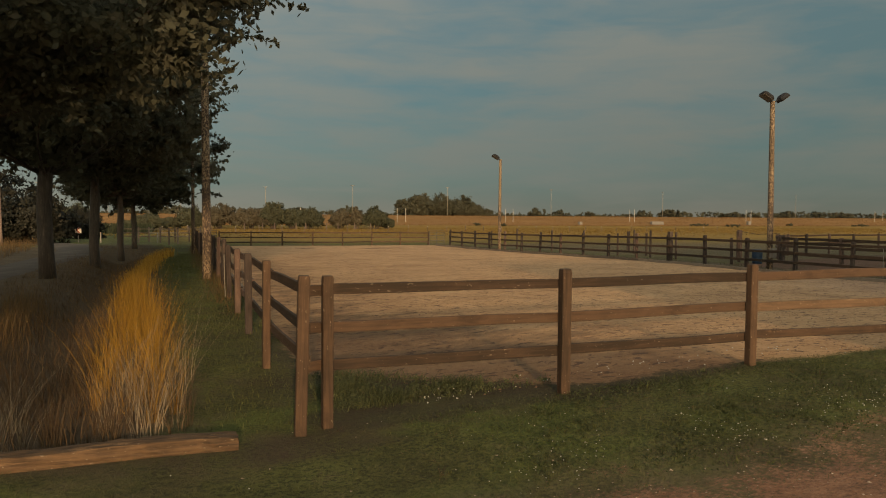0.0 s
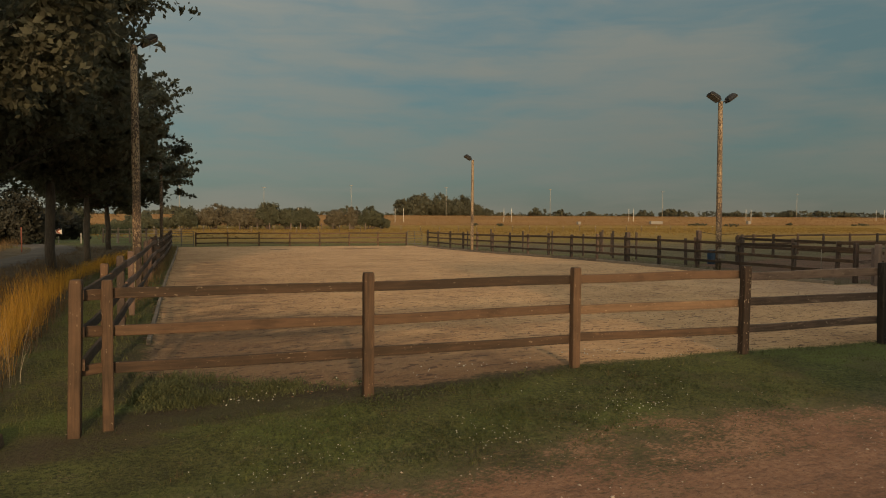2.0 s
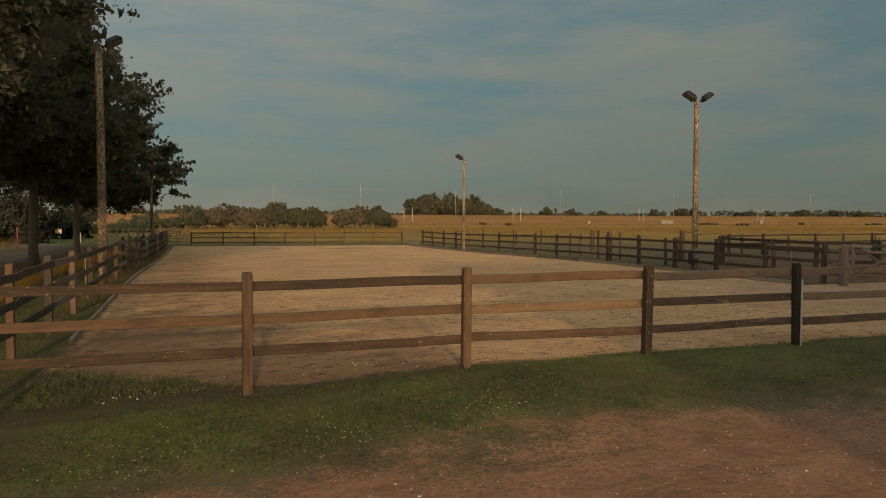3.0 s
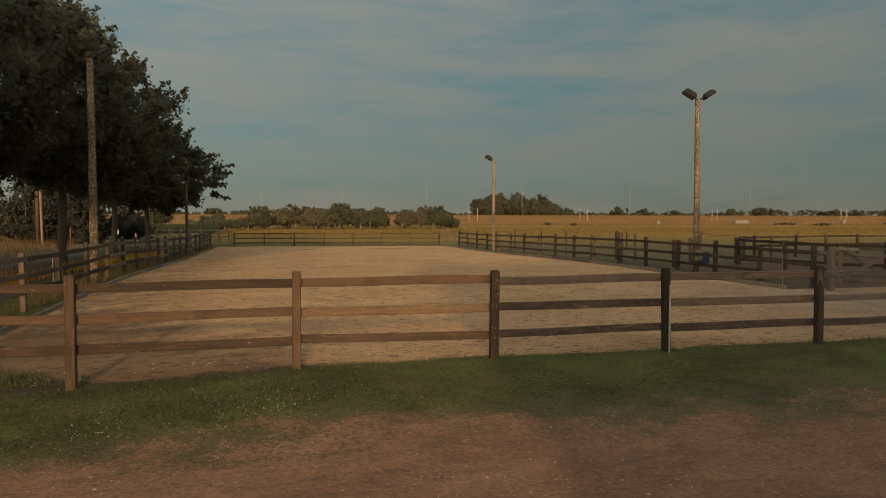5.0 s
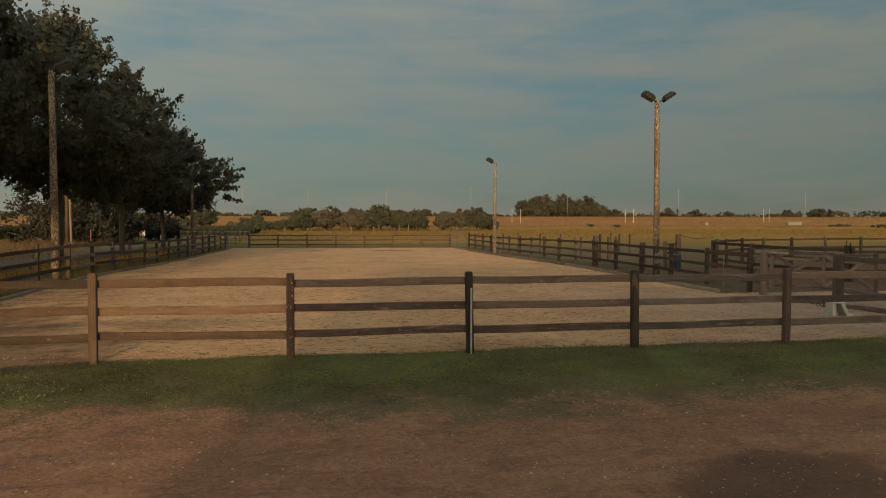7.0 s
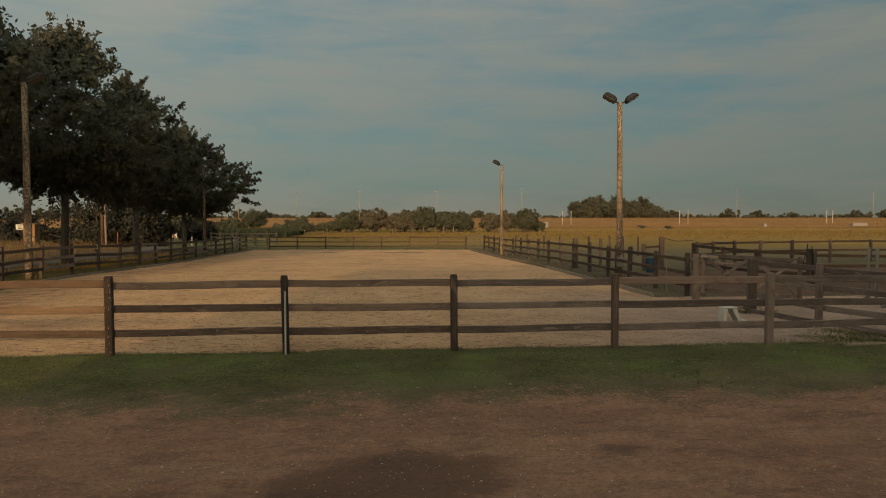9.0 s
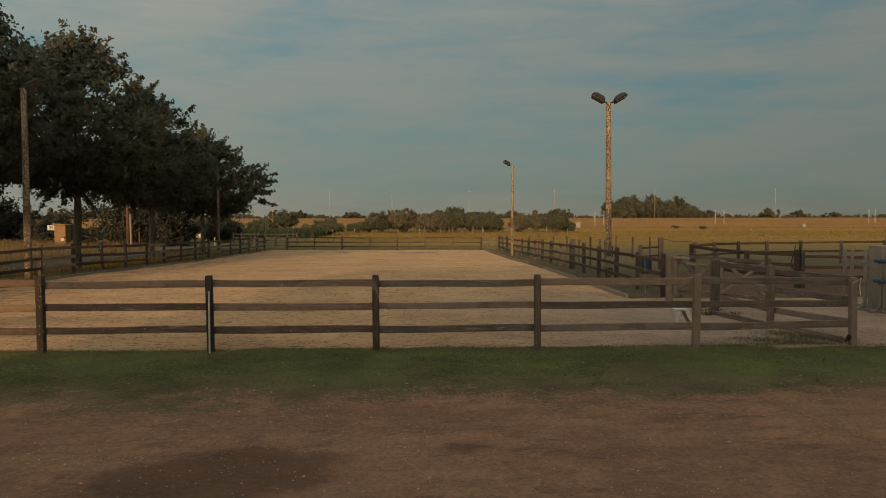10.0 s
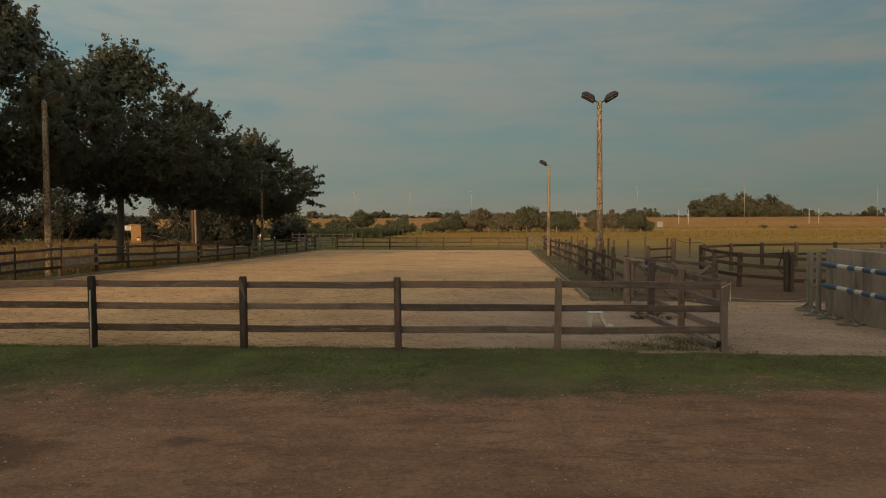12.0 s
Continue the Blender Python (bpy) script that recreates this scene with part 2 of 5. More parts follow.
def pole_material(name="flaking_pole", edge=0.47):
    """A timber pole with a flaking pale coat over dark wood."""
    m, n, bsdf = material(name, 0.85)
    co = n.add("ShaderNodeTexCoord").outputs["Object"]
    flakes = n.noise(n.vec("MULTIPLY", co, (1, 1, 0.5)), 34.0, 4.0, 0.62, 0.2)
    patch = n.noise(n.vec("MULTIPLY", co, (1, 1, 0.25)), 2.6, 3.0)
    grain = n.noise(n.vec("MULTIPLY", co, (1, 1, 0.05)), 40.0, 4.0)
    fac = n.ramp(n.math("ADD", n.math("MULTIPLY", flakes, 0.7), n.math("MULTIPLY", patch, 0.3)), [(edge, 0.0), (edge + 0.05, 1.0)])
    darkw = n.ramp(grain, [(0.3, (0.03, 0.022, 0.017)), (0.7, (0.085, 0.06, 0.043))])
    palew = n.ramp(grain, [(0.3, (0.17, 0.125, 0.08)), (0.7, (0.32, 0.24, 0.15))])
    n.put(bsdf.inputs["Base Color"], n.mix(fac, darkw, palew))
    bump(n, bsdf, n.math("ADD", fac, grain), 0.5, 0.006)
    return m


POLE = pole_material()
BROWNPOLE = pole_material("brown_pole", 0.53)
FLAKEPOLE = pole_material("flaking_brown_pole", 0.49)


def ground_material():
    """Grass, arena sand, packed earth and dry field, mixed by the zone attribute with ragged edges."""
    m, n, bsdf = material("ground_cover", 0.95, 0.0, 0.15)
    pos = n.add("ShaderNodeNewGeometry").outputs["Position"]
    zone = n.add("ShaderNodeSeparateColor", {0: n.add("ShaderNodeAttribute", attribute_name="zone").outputs["Color"]})
    far = n.add("ShaderNodeSeparateColor", {0: n.add("ShaderNodeAttribute", attribute_name="zone_far").outputs["Color"]})
    zone_yard = n.add("ShaderNodeAttribute", attribute_name="zone_yard").outputs["Fac"]
    n1, n2, n3 = n.noise(pos, 0.35, 5.0), n.noise(pos, 2.2, 5.0, 0.6), n.noise(pos, 16.0, 5.0, 0.65)
    fine = n.noise(pos, 70.0, 4.0, 0.7)
    rag = n.math("ADD", n.math("MULTIPLY", n.math("SUBTRACT", n2, 0.5), 0.9), n.math("MULTIPLY", n.math("SUBTRACT", n3, 0.5), 0.6))

    def edge(mask, k=1.0, soft=0.12):
        return n.ramp(n.math("ADD", mask, n.math("MULTIPLY", rag, k)), [(0.5 - soft, 0.0), (0.5 + soft, 1.0)])

    tongues = n.math("MULTIPLY", n.math("SUBTRACT", n.noise(n.vec("MULTIPLY", pos, (0.8, 1.25, 1.0)), 0.95, 4.0, 0.6, 0.7), 0.5), 1.45)
    g_tone = n.math("ADD", n.math("MULTIPLY", n.noise(pos, 0.9, 3.0), 0.35), n.math("ADD", n.math("MULTIPLY", n2, 0.3), n.math("MULTIPLY", n3, 0.35)))
    grass = n.ramp(g_tone, [(0.36, (0.048, 0.045, 0.018)), (0.47, (0.082, 0.083, 0.027)), (0.56, (0.112, 0.119, 0.036)), (0.66, (0.145, 0.124, 0.054))])
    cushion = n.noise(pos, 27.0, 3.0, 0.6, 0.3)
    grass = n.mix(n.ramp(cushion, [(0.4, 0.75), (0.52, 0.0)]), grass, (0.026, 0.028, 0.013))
    grass = n.mix(n.ramp(n.noise(n.vec("ADD", pos, (7.0, 3.0, 0.0)), 0.55, 3.0), [(0.5, 0.0), (0.62, 0.45)]), grass, (0.118, 0.145, 0.034))
    grass = n.mix(n.ramp(n.noise(n.vec("ADD", pos, (1.0, 9.0, 0.0)), 1.3, 4.0, 0.6), [(0.52, 0.0), (0.64, 0.6)]), grass, (0.088, 0.072, 0.038))
    dead = n.ramp(g_tone, [(0.3, (0.056, 0.043, 0.027)), (0.7, (0.155, 0.114, 0.07))])
    earth = n.ramp(n.math("ADD", n.math("MULTIPLY", n1, 0.3), n.math("ADD", n.math("MULTIPLY", n2, 0.3), n.math("MULTIPLY", n3, 0.4))),
                   [(0.36, (0.125, 0.068, 0.042)), (0.5, (0.2, 0.107, 0.063)), (0.64, (0.285, 0.158, 0.093))])
    streak = n.noise(n.vec("MULTIPLY", pos, (0.6, 1.3, 1.0)), 3.2, 5.0, 0.7, 0.6)
    earth = n.mix(n.ramp(streak, [(0.52, 0.0), (0.66, 0.55)]), earth, (0.075, 0.047, 0.034))
    dust = n.noise(n.vec("MULTIPLY", pos, (0.55, 1.2, 1.0)), 1.1, 6.0, 0.68, 0.5)
    earth = n.mix(n.ramp(dust, [(0.53, 0.0), (0.66, 0.3)]), earth, (0.29, 0.178, 0.106))
    earth = n.mix(n.ramp(dust, [(0.34, 0.32), (0.44, 0.0)]), earth, (0.085, 0.055, 0.042))
    grit = n.noise(n.vec("MULTIPLY", pos, (0.75, 1.2, 1.0)), 34.0, 4.0, 0.65, 0.2)
    earth = n.mix(n.ramp(grit, [(0.36, 0.55), (0.46, 0.0)]), earth, (0.07, 0.044, 0.033))
    earth = n.mix(n.ramp(grit, [(0.57, 0.0), (0.66, 0.45)]), earth, (0.27, 0.172, 0.115))
    pale = n.ramp(fine, [(0.64, 0.0), (0.69, 0.75)])
    earth = n.mix(pale, earth, (0.33, 0.26, 0.2))
    rows = n.noise(n.vec("MULTIPLY", pos, (0.8, 1.0, 1.0)), 0.9, 6.0, 0.62, 0.8)
    s_tone = n.math("ADD", n.math("MULTIPLY", rows, 0.38), n.math("ADD", n.math("MULTIPLY", n3, 0.42), n.math("MULTIPLY", n1, 0.2)))
    sand = n.ramp(s_tone, [(0.38, (0.28, 0.166, 0.088)), (0.5, (0.45, 0.278, 0.143)), (0.62, (0.54, 0.352, 0.187))])
    prints = n.noise(n.vec("MULTIPLY", pos, (0.7, 1.0, 1.0)), 7.0, 3.0, 0.6, 0.5)
    sand = n.mix(n.ramp(prints, [(0.6, 0.0), (0.7, 0.4)]), sand, (0.16, 0.10, 0.07))
    fleck = n.noise(n.vec("MULTIPLY", pos, (0.5, 1.0, 1.0)), 10.0, 4.0, 0.6, 0.5)
    sand = n.mix(n.ramp(fleck, [(0.575, 0.0), (0.615, 0.9)]), sand, (0.13, 0.079, 0.053))
    sand = n.mix(n.math("MULTIPLY", zone_yard, 0.8), sand, n.ramp(s_tone, [(0.36, (0.175, 0.124, 0.098)), (0.62, (0.325, 0.246, 0.198))]))
    swath = n.noise(n.vec("MULTIPLY", pos, (0.03, 0.2, 1.0)), 1.0, 4.0)
    field = n.ramp(n.math("ADD", n.math("MULTIPLY", swath, 0.6), n.math("MULTIPLY", n2, 0.4)), [(0.35, (0.14, 0.092, 0.022)), (0.65, (0.265, 0.165, 0.04))])
    straw = n.ramp(n.math("ADD", n.math("MULTIPLY", swath, 0.5), n.math("MULTIPLY", n2, 0.5)), [(0.35, (0.15, 0.082, 0.03)), (0.65, (0.25, 0.142, 0.052))])
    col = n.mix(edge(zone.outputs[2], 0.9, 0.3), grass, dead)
    worn_in = n.math("MULTIPLY", n.math("SUBTRACT", grit, 0.5), 1.5)
    col = n.mix(far.outputs[0], col, field)
    col = n.mix(far.outputs[1], col, straw)
    col = n.mix(n.ramp(n.math("ADD", zone.outputs[1], n.math("ADD", n.math("ADD", n.math("MULTIPLY", rag, 0.95), n.math("MULTIPLY", worn_in, n.ramp(zone.outputs[1], [(0.0, 0.0), (0.1, 1.0), (0.9, 1.0), (1.0, 0.0)]))), n.math("MULTIPLY", tongues, n.ramp(zone.outputs[1], [(0.0, 0.0), (0.12, 1.0), (0.85, 1.0), (1.0, 0.0)])))), [(0.38, 0.0), (0.66, 1.0)]), col, earth)
    col = n.mix(edge(zone.outputs[0], 0.8, 0.1), col, sand)
    # puddles and bare soil, plus oak shade painted dark into the left sand
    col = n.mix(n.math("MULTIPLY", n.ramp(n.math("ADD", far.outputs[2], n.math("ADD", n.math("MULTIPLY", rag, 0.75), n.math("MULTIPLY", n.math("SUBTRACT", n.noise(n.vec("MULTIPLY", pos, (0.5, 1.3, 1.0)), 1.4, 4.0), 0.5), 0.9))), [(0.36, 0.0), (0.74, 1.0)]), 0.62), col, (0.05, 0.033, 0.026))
    wet = n.add("ShaderNodeAttribute", attribute_name="zone_wet").outputs["Fac"]
    wet = n.ramp(n.math("ADD", wet, n.math("MULTIPLY", rag, 1.3)), [(0.38, 0.0), (0.6, 1.0)])
    col = n.mix(n.math("MULTIPLY", wet, 0.6), col, (0.045, 0.028, 0.022))
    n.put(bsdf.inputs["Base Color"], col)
    n.put(bsdf.inputs["Roughness"], 0.95)
    hoof = n.add("ShaderNodeTexVoronoi", {"Vector": n.vec("ADD", pos, n.vec("MULTIPLY", n.add("ShaderNodeTexNoise", {"Vector": pos, "Scale": 3.0}).outputs["Color"], (0.3, 0.3, 0.0))), "Scale": 4.2, "Randomness": 1.0}, feature="SMOOTH_F1").outputs["Distance"]
    rel = n.math("ADD", n.math("MULTIPLY", n2, 0.5), n.math("ADD", n.math("MULTIPLY", n3, 0.45), n.math("MULTIPLY", fine, 0.12)))
    rel = n.math("ADD", rel, n.math("MULTIPLY", n.math("MULTIPLY", hoof, zone.outputs[0]), 0.5))
    rel = n.math("MULTIPLY", rel, n.math("SUBTRACT", 1.0, n.math("MULTIPLY", zone.outputs[1], 0.5)))
    bump(n, bsdf, rel, 1.0, 0.11)
    return m


GROUND = ground_material()


def asphalt_material():
    m, n, bsdf = material("old_asphalt", 0.95, 0.0, 0.08)
    pos = n.add("ShaderNodeNewGeometry").outputs["Position"]
    t = n.math("ADD", n.math("MULTIPLY", n.noise(pos, 0.6, 4.0), 0.6), n.math("MULTIPLY", n.noise(pos, 60.0, 3.0), 0.4))
    n.put(bsdf.inputs["Base Color"], n.ramp(t, [(0.35, (0.075, 0.064, 0.054)), (0.65, (0.13, 0.11, 0.092))]))
    bump(n, bsdf, n.noise(pos, 60.0, 3.0), 0.3, 0.004)
    return m


ASPHALT = asphalt_material()


# ---------------------------------------------------------------- mesh helpers
def smooth(a, b, v):
    t = np.clip((v - a) / (b - a), 0, 1)
    return t * t * (3 - 2 * t)


def left_x(y):
    """The line of the fence along the tree side."""
    return 1.01 + 0.042 * y


def gz(x, y):
    """Height of the ground."""
    x, y = np.asarray(x, float), np.asarray(y, float)
    z = -0.25 * smooth(7, 55, y) - 0.3 * smooth(55, 150, y) - 0.2 * smooth(12, 50, y) - 0.2 * smooth(60, 170, y)
    z = z - 0.14 * smooth(7.4, 11.5, y) * smooth(30, 15, y) * smooth(18.5, 20.8, x)
    z = z - 0.11 * smooth(6.9, 3.4, y) * smooth(20, 14, x) - 0.06 * smooth(6.9, 3.4, y) * smooth(14, 20, x)
    z = z - 0.25 * smooth(7.0, 1.2, x) * smooth(26, 8, y)
    z = z + 0.09 * smooth(1.9, 1.1, x - 0.042 * y) * smooth(7.5, 11, y) * smooth(32, 22, y) * smooth(-1.5, -0.2, x)
    ditch = np.exp(-((x + 1.1) / 0.75) ** 2) * smooth(6.4, 8.5, y) * smooth(48, 40, y)
    z = z - 0.4 * ditch
    z = z - 0.25 * smooth(-1.5, -7, x) * smooth(80, 30, y)
    z = z + 0.006 * np.sin(x * 2.1 + np.sin(y * 1.3)) + 0.006 * np.sin(y * 2.7 + x)
    dyke = 2.6 * smooth(196, 222, y + 0.03 * x) + 0.45 * smooth(172, 178, y + 0.03 * x)
    return z + dyke * smooth(-400, -380, x)


def g(x, y):
    return float(gz(x, y))


def mesh_np(name, verts, faces):
    """A mesh from arrays; all faces have the same number of corners."""
    me = bpy.data.meshes.new(name)
    k = faces.shape[1]
    me.vertices.add(len(verts))
    me.vertices.foreach_set("co", np.ascontiguousarray(verts, dtype=np.float32).ravel())
    me.loops.add(faces.size)
    me.loops.foreach_set("vertex_index", np.ascontiguousarray(faces, dtype=np.int32).ravel())
    me.polygons.add(len(faces))
    me.polygons.foreach_set("loop_start", np.arange(0, faces.size, k, dtype=np.int32))
    me.update(calc_edges=True)
    return me


def empty(name, at, label, category, group="", kind=""):
    e = new(name)
    e.location = at
    e.empty_display_size = 0.2
    return tagged(e, label, category, group, kind)


def place(ob, mat, parent, label=""):
    if mat and not ob.data.materials:
        ob.data.materials.append(mat)
    ob.parent = parent
    if label:
        tagged(ob, label)
    return ob


def part(name, bm, mat, parent, label="", smooth_shade=False):
    """Links a bmesh, in the parent's space, as one mesh under a thing or a part."""
    me = bpy.data.meshes.new(name)
    bm.to_mesh(me)
    bm.free()
    if smooth_shade:
        for p in me.polygons:
            p.use_smooth = True
    return place(new(name, me), mat, parent, label)


def thing(name, bm, mat, at, label, category, group="", kind="", rz=0.0):
    ob = part(name, bm, mat, None)
    ob.location = at
    ob.rotation_euler = (0, 0, rz)
    return tagged(ob, label, category, group, kind)


def box(bm, size, at=(0, 0, 0), rot=(0, 0, 0), bev=0.008, top=1.0):
    """A bevelled box centred at a point; top narrows its upper end."""
    made = bmesh.ops.create_cube(bm, size=1.0)["verts"]
    for v in made:
        k = top if v.co.z > 0 else 1.0
        v.co = Vector((v.co.x * size[0] * k, v.co.y * size[1] * k, v.co.z * size[2]))
    if bev:
        edges = list({e for v in made for e in v.link_edges})
        made = list({v for f in bmesh.ops.bevel(bm, geom=edges, offset=bev, segments=1, affect="EDGES")["faces"] for v in f.verts} | {v for v in made if v.is_valid})
    m = Matrix.Translation(at) @ Euler(rot).to_matrix().to_4x4()
    bmesh.ops.transform(bm, matrix=m, verts=[v for v in made if v.is_valid])
    return bm


def tube(bm, pts, radii, sides=8, cap=True):
    """A tapering tube along points."""
    rings = []
    pts = [Vector(p) for p in pts]
    for i, p in enumerate(pts):
        d = (pts[min(i + 1, len(pts) - 1)] - pts[max(i - 1, 0)]).normalized()
        a = d.orthogonal().normalized() if abs(d.z) < 0.99 else Vector((1, 0, 0))
        a = (Vector((1, 0, 0)) - d * d.x).normalized() if abs(d.x) < 0.9 else (Vector((0, 1, 0)) - d * d.y).normalized()
        b = d.cross(a)
        r = radii[i] if hasattr(radii, "__len__") else radii
        rings.append([bm.verts.new(p + (a * math.cos(2 * math.pi * k / sides) + b * math.sin(2 * math.pi * k / sides)) * r) for k in range(sides)])
    for r0, r1 in zip(rings, rings[1:]):
        for k in range(sides):
            bm.faces.new((r0[k], r0[(k + 1) % sides], r1[(k + 1) % sides], r1[k]))
    if cap:
        bm.faces.new(rings[0][::-1])
        bm.faces.new(rings[-1])
    return bm


# ---------------------------------------------------------------- ground
def axis(parts):
    out = []
    for a, b, step in parts:
        out += list(np.arange(a, b, step))
    return np.array(out + [parts[-1][1]])


gx = axis([(-2500, -400, 150), (-400, -60, 17), (-60, -12, 2.0), (-12, 30, 0.2), (30, 80, 2.0), (80, 500, 15), (500, 2500, 200)])
gy = axis([(-600, -60, 60), (-60, -8, 3.0), (-8, 26, 0.2), (26, 62, 0.45), (62, 160, 4.0), (160, 260, 2.0), (260, 600, 30), (600, 2600, 200)])
XX, YY = np.meshgrid(gx, gy)
ZZ = gz(XX, YY)
nx, ny = len(gx), len(gy)
idx = np.arange(nx * ny).reshape(ny, nx)
quads = np.stack([idx[:-1, :-1], idx[:-1, 1:], idx[1:, 1:], idx[1:, :-1]], -1).reshape(-1, 4)
me = mesh_np("ground", np.stack([XX, YY, ZZ], -1).reshape(-1, 3), quads)
me.polygons.foreach_set("use_smooth", np.ones(len(quads), dtype=bool))


def inside(d, soft):
    """1 well inside, 0 well outside, 0.5 on the line."""
    return np.clip(0.5 + d / (2 * soft), 0, 1)


LX = 1.44 + 0.042 * YY
front = 7.05 + 2.2 * smooth(4.9, 1.4, XX)
far_edge = 56.0 - 0.1 * (XX - 3.3)
sand_in = np.minimum(np.minimum(XX - LX, 20.62 - XX), np.minimum(YY - front, far_edge - YY))
yard_in = np.minimum(np.minimum(XX - 20.3, 60 - XX), np.minimum(YY - 6.75, 15.5 - YY))
sand = np.maximum(inside(sand_in, 0.35), inside(yard_in, 0.35))
sand = np.minimum(sand, 1 - 0.62 * inside(np.minimum(np.minimum(XX - 20.9, 21.6 - XX), np.minimum(YY - 6.2, 9.6 - YY)), 0.5))
track = np.minimum(4.12 + 0.16 * np.sin(XX * 0.9 + 1.0) + 0.45 * smooth(18.5, 22.5, XX) + 0.16 * smooth(11.0, 8.0, XX) - YY, XX - 1.2)
dirt = inside(track, 1.05)
paddock = np.minimum(np.minimum(XX - 22.6, 90 - XX), np.minimum(YY - 15.5, 26.0 + 0.3 * (XX - 26) - YY))
dirt = np.maximum(dirt, inside(paddock, 0.8) * 0.72)
mud = 1.0 * inside(paddock, 1.2)
dead = np.maximum(0.4 * inside(np.minimum(0.9 - XX, 6.5 - YY), 0.9), inside(np.minimum(0.25 + 0.012 * (YY - 7) - XX, YY - 6.5), 0.6) * smooth(70, 50, YY))
dead = np.maximum(dead, 0.62 * inside(np.minimum(5.1 - YY, YY - 3.0), 0.6))
dead = np.maximum(dead, 0.22 * inside(np.minimum(np.minimum(9.5 - XX, XX - 0.6), np.minimum(6.5 - YY, YY - 3.0)), 0.9))
dead = np.maximum(dead, 0.62 * inside(np.minimum(XX - 22.6, np.minimum(YY - 24, 58 - YY)), 3.0))
dead = np.maximum(dead, 0.75 * inside(np.minimum(np.minimum(XX - 20.4, 23.2 - XX), np.minimum(YY - 14.5, 55 - YY)), 0.5))
golden = smooth(48, 74, YY + 0.10 * (XX - 20)) * smooth(-1.0, 6, XX) + smooth(-8, -14, XX) * 0.5
dry = smooth(176, 198, YY + 0.03 * XX)
pools_and_shade = 2.4 * np.exp(-(((XX - 15.2) / 1.5) ** 2 + ((YY - 49.7) / 0.5) ** 2)) + 2.2 * np.exp(-(((XX - 10.0) / 0.6) ** 2 + ((YY - 49.8) / 0.4) ** 2))
# shaded corner by the beam painted dark, and dark soil below the fence
pools_and_shade = pools_and_shade + 0.75 * np.exp(-(((XX - 0.9) / 1.2) ** 2 + ((YY - 6.35) / 0.45) ** 2)) + 2.4 * np.exp(-((YY - 7.06 + 0.05 * np.sin(XX * 3.0)) / 0.24) ** 2) * smooth(1.2, 1.8, XX) * smooth(7.0, 4.5, XX)
bowl = 1.1 * np.exp(-((((XX - 13.05) - 0.35 * (YY - 1.6)) / 1.0) ** 2 + ((YY - 1.5) / 0.85) ** 2)) + 0.75 * np.exp(-(((XX - 15.2) / 0.34) ** 2 + ((YY - 2.2) / 0.24) ** 2))
for sx, sy, sa, sb, sk in ((19.4, 3.1, 0.7, 0.22, 0.42), (21.4, 4.0, 0.9, 0.3, 0.45), (17.3, 2.5, 0.5, 0.18, 0.35), (22.6, 2.6, 1.1, 0.35, 0.42), (20.3, 1.6, 0.8, 0.25, 0.38), (10.4, 2.2, 0.9, 0.25, 0.32), (24.2, 3.6, 1.0, 0.4, 0.45)):
    bowl = bowl + sk * np.exp(-(((XX - sx) / sa) ** 2 + ((YY - sy) / sb) ** 2))
# third channel: puddles, with shade painted along the arena's left and near corner
for layer, r, gg, b in (("zone", sand, dirt, dead), ("zone_far", golden, dry, np.clip(pools_and_shade + 0.55 * inside(np.minimum(LX + 2.9 - XX, np.minimum(sand_in + 0.4, 38 - YY)), 1.3) + 0.4 * inside(np.minimum(np.minimum(8.5 - XX, 12.5 - YY), sand_in + 1.5), 2.4) + 0.3 * inside(np.minimum(np.minimum(XX - 1.5, 6.5 - XX), np.minimum(YY - 6.9, 8.7 - YY)), 0.5), 0, 1))):
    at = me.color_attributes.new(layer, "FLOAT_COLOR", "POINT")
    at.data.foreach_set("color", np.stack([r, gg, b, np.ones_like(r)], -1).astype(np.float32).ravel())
# greyer yard tone, also faded in over the arena's right side
at = me.attributes.new("zone_yard", "FLOAT", "POINT")
at.data.foreach_set("value", (smooth(13.0, 20.5, XX) * smooth(19, 12, YY)).astype(np.float32).ravel())
at = me.attributes.new("zone_wet", "FLOAT", "POINT")
at.data.foreach_set("value", np.maximum(bowl, mud).astype(np.float32).ravel())
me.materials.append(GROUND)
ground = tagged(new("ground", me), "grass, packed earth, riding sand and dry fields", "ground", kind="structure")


def ribbon(name, centre, width, mat, label, lift=0.03):
    """A road laid along a line of points, a little above the ground."""
    pts = []
    for (x0, y0), (x1, y1) in zip(centre, centre[1:]):
        n = max(2, int(math.hypot(x1 - x0, y1 - y0) / 0.8))
        pts += [(x0 + (x1 - x0) * i / n, y0 + (y1 - y0) * i / n) for i in range(n)]
    pts = np.array(pts + [centre[-1]])
    for _ in range(6):
        pts[1:-1] = (pts[:-2] + 2 * pts[1:-1] + pts[2:]) / 4
    d = np.gradient(pts, axis=0)
    d /= np.linalg.norm(d, axis=1)[:, None]
    nrm = np.stack([-d[:, 1], d[:, 0]], -1)
    k = 9
    offs = np.linspace(-width / 2, width / 2, k)
    vs = pts[:, None, :] + nrm[:, None, :] * offs[None, :, None]
    zs = gz(vs[..., 0], vs[..., 1]) + lift - 0.06 * (np.abs(offs) > width / 2 - 0.01)[None, :]
    v = np.concatenate([vs, zs[..., None]], -1).reshape(-1, 3)
    ii = np.arange(len(pts) * k).reshape(len(pts), k)
    f = np.stack([ii[:-1, :-1], ii[1:, :-1], ii[1:, 1:], ii[:-1, 1:]], -1).reshape(-1, 4)
    m = mesh_np(name, v, f)
    m.materials.append(mat)
    return tagged(new(name, m), label, "road", kind="structure")


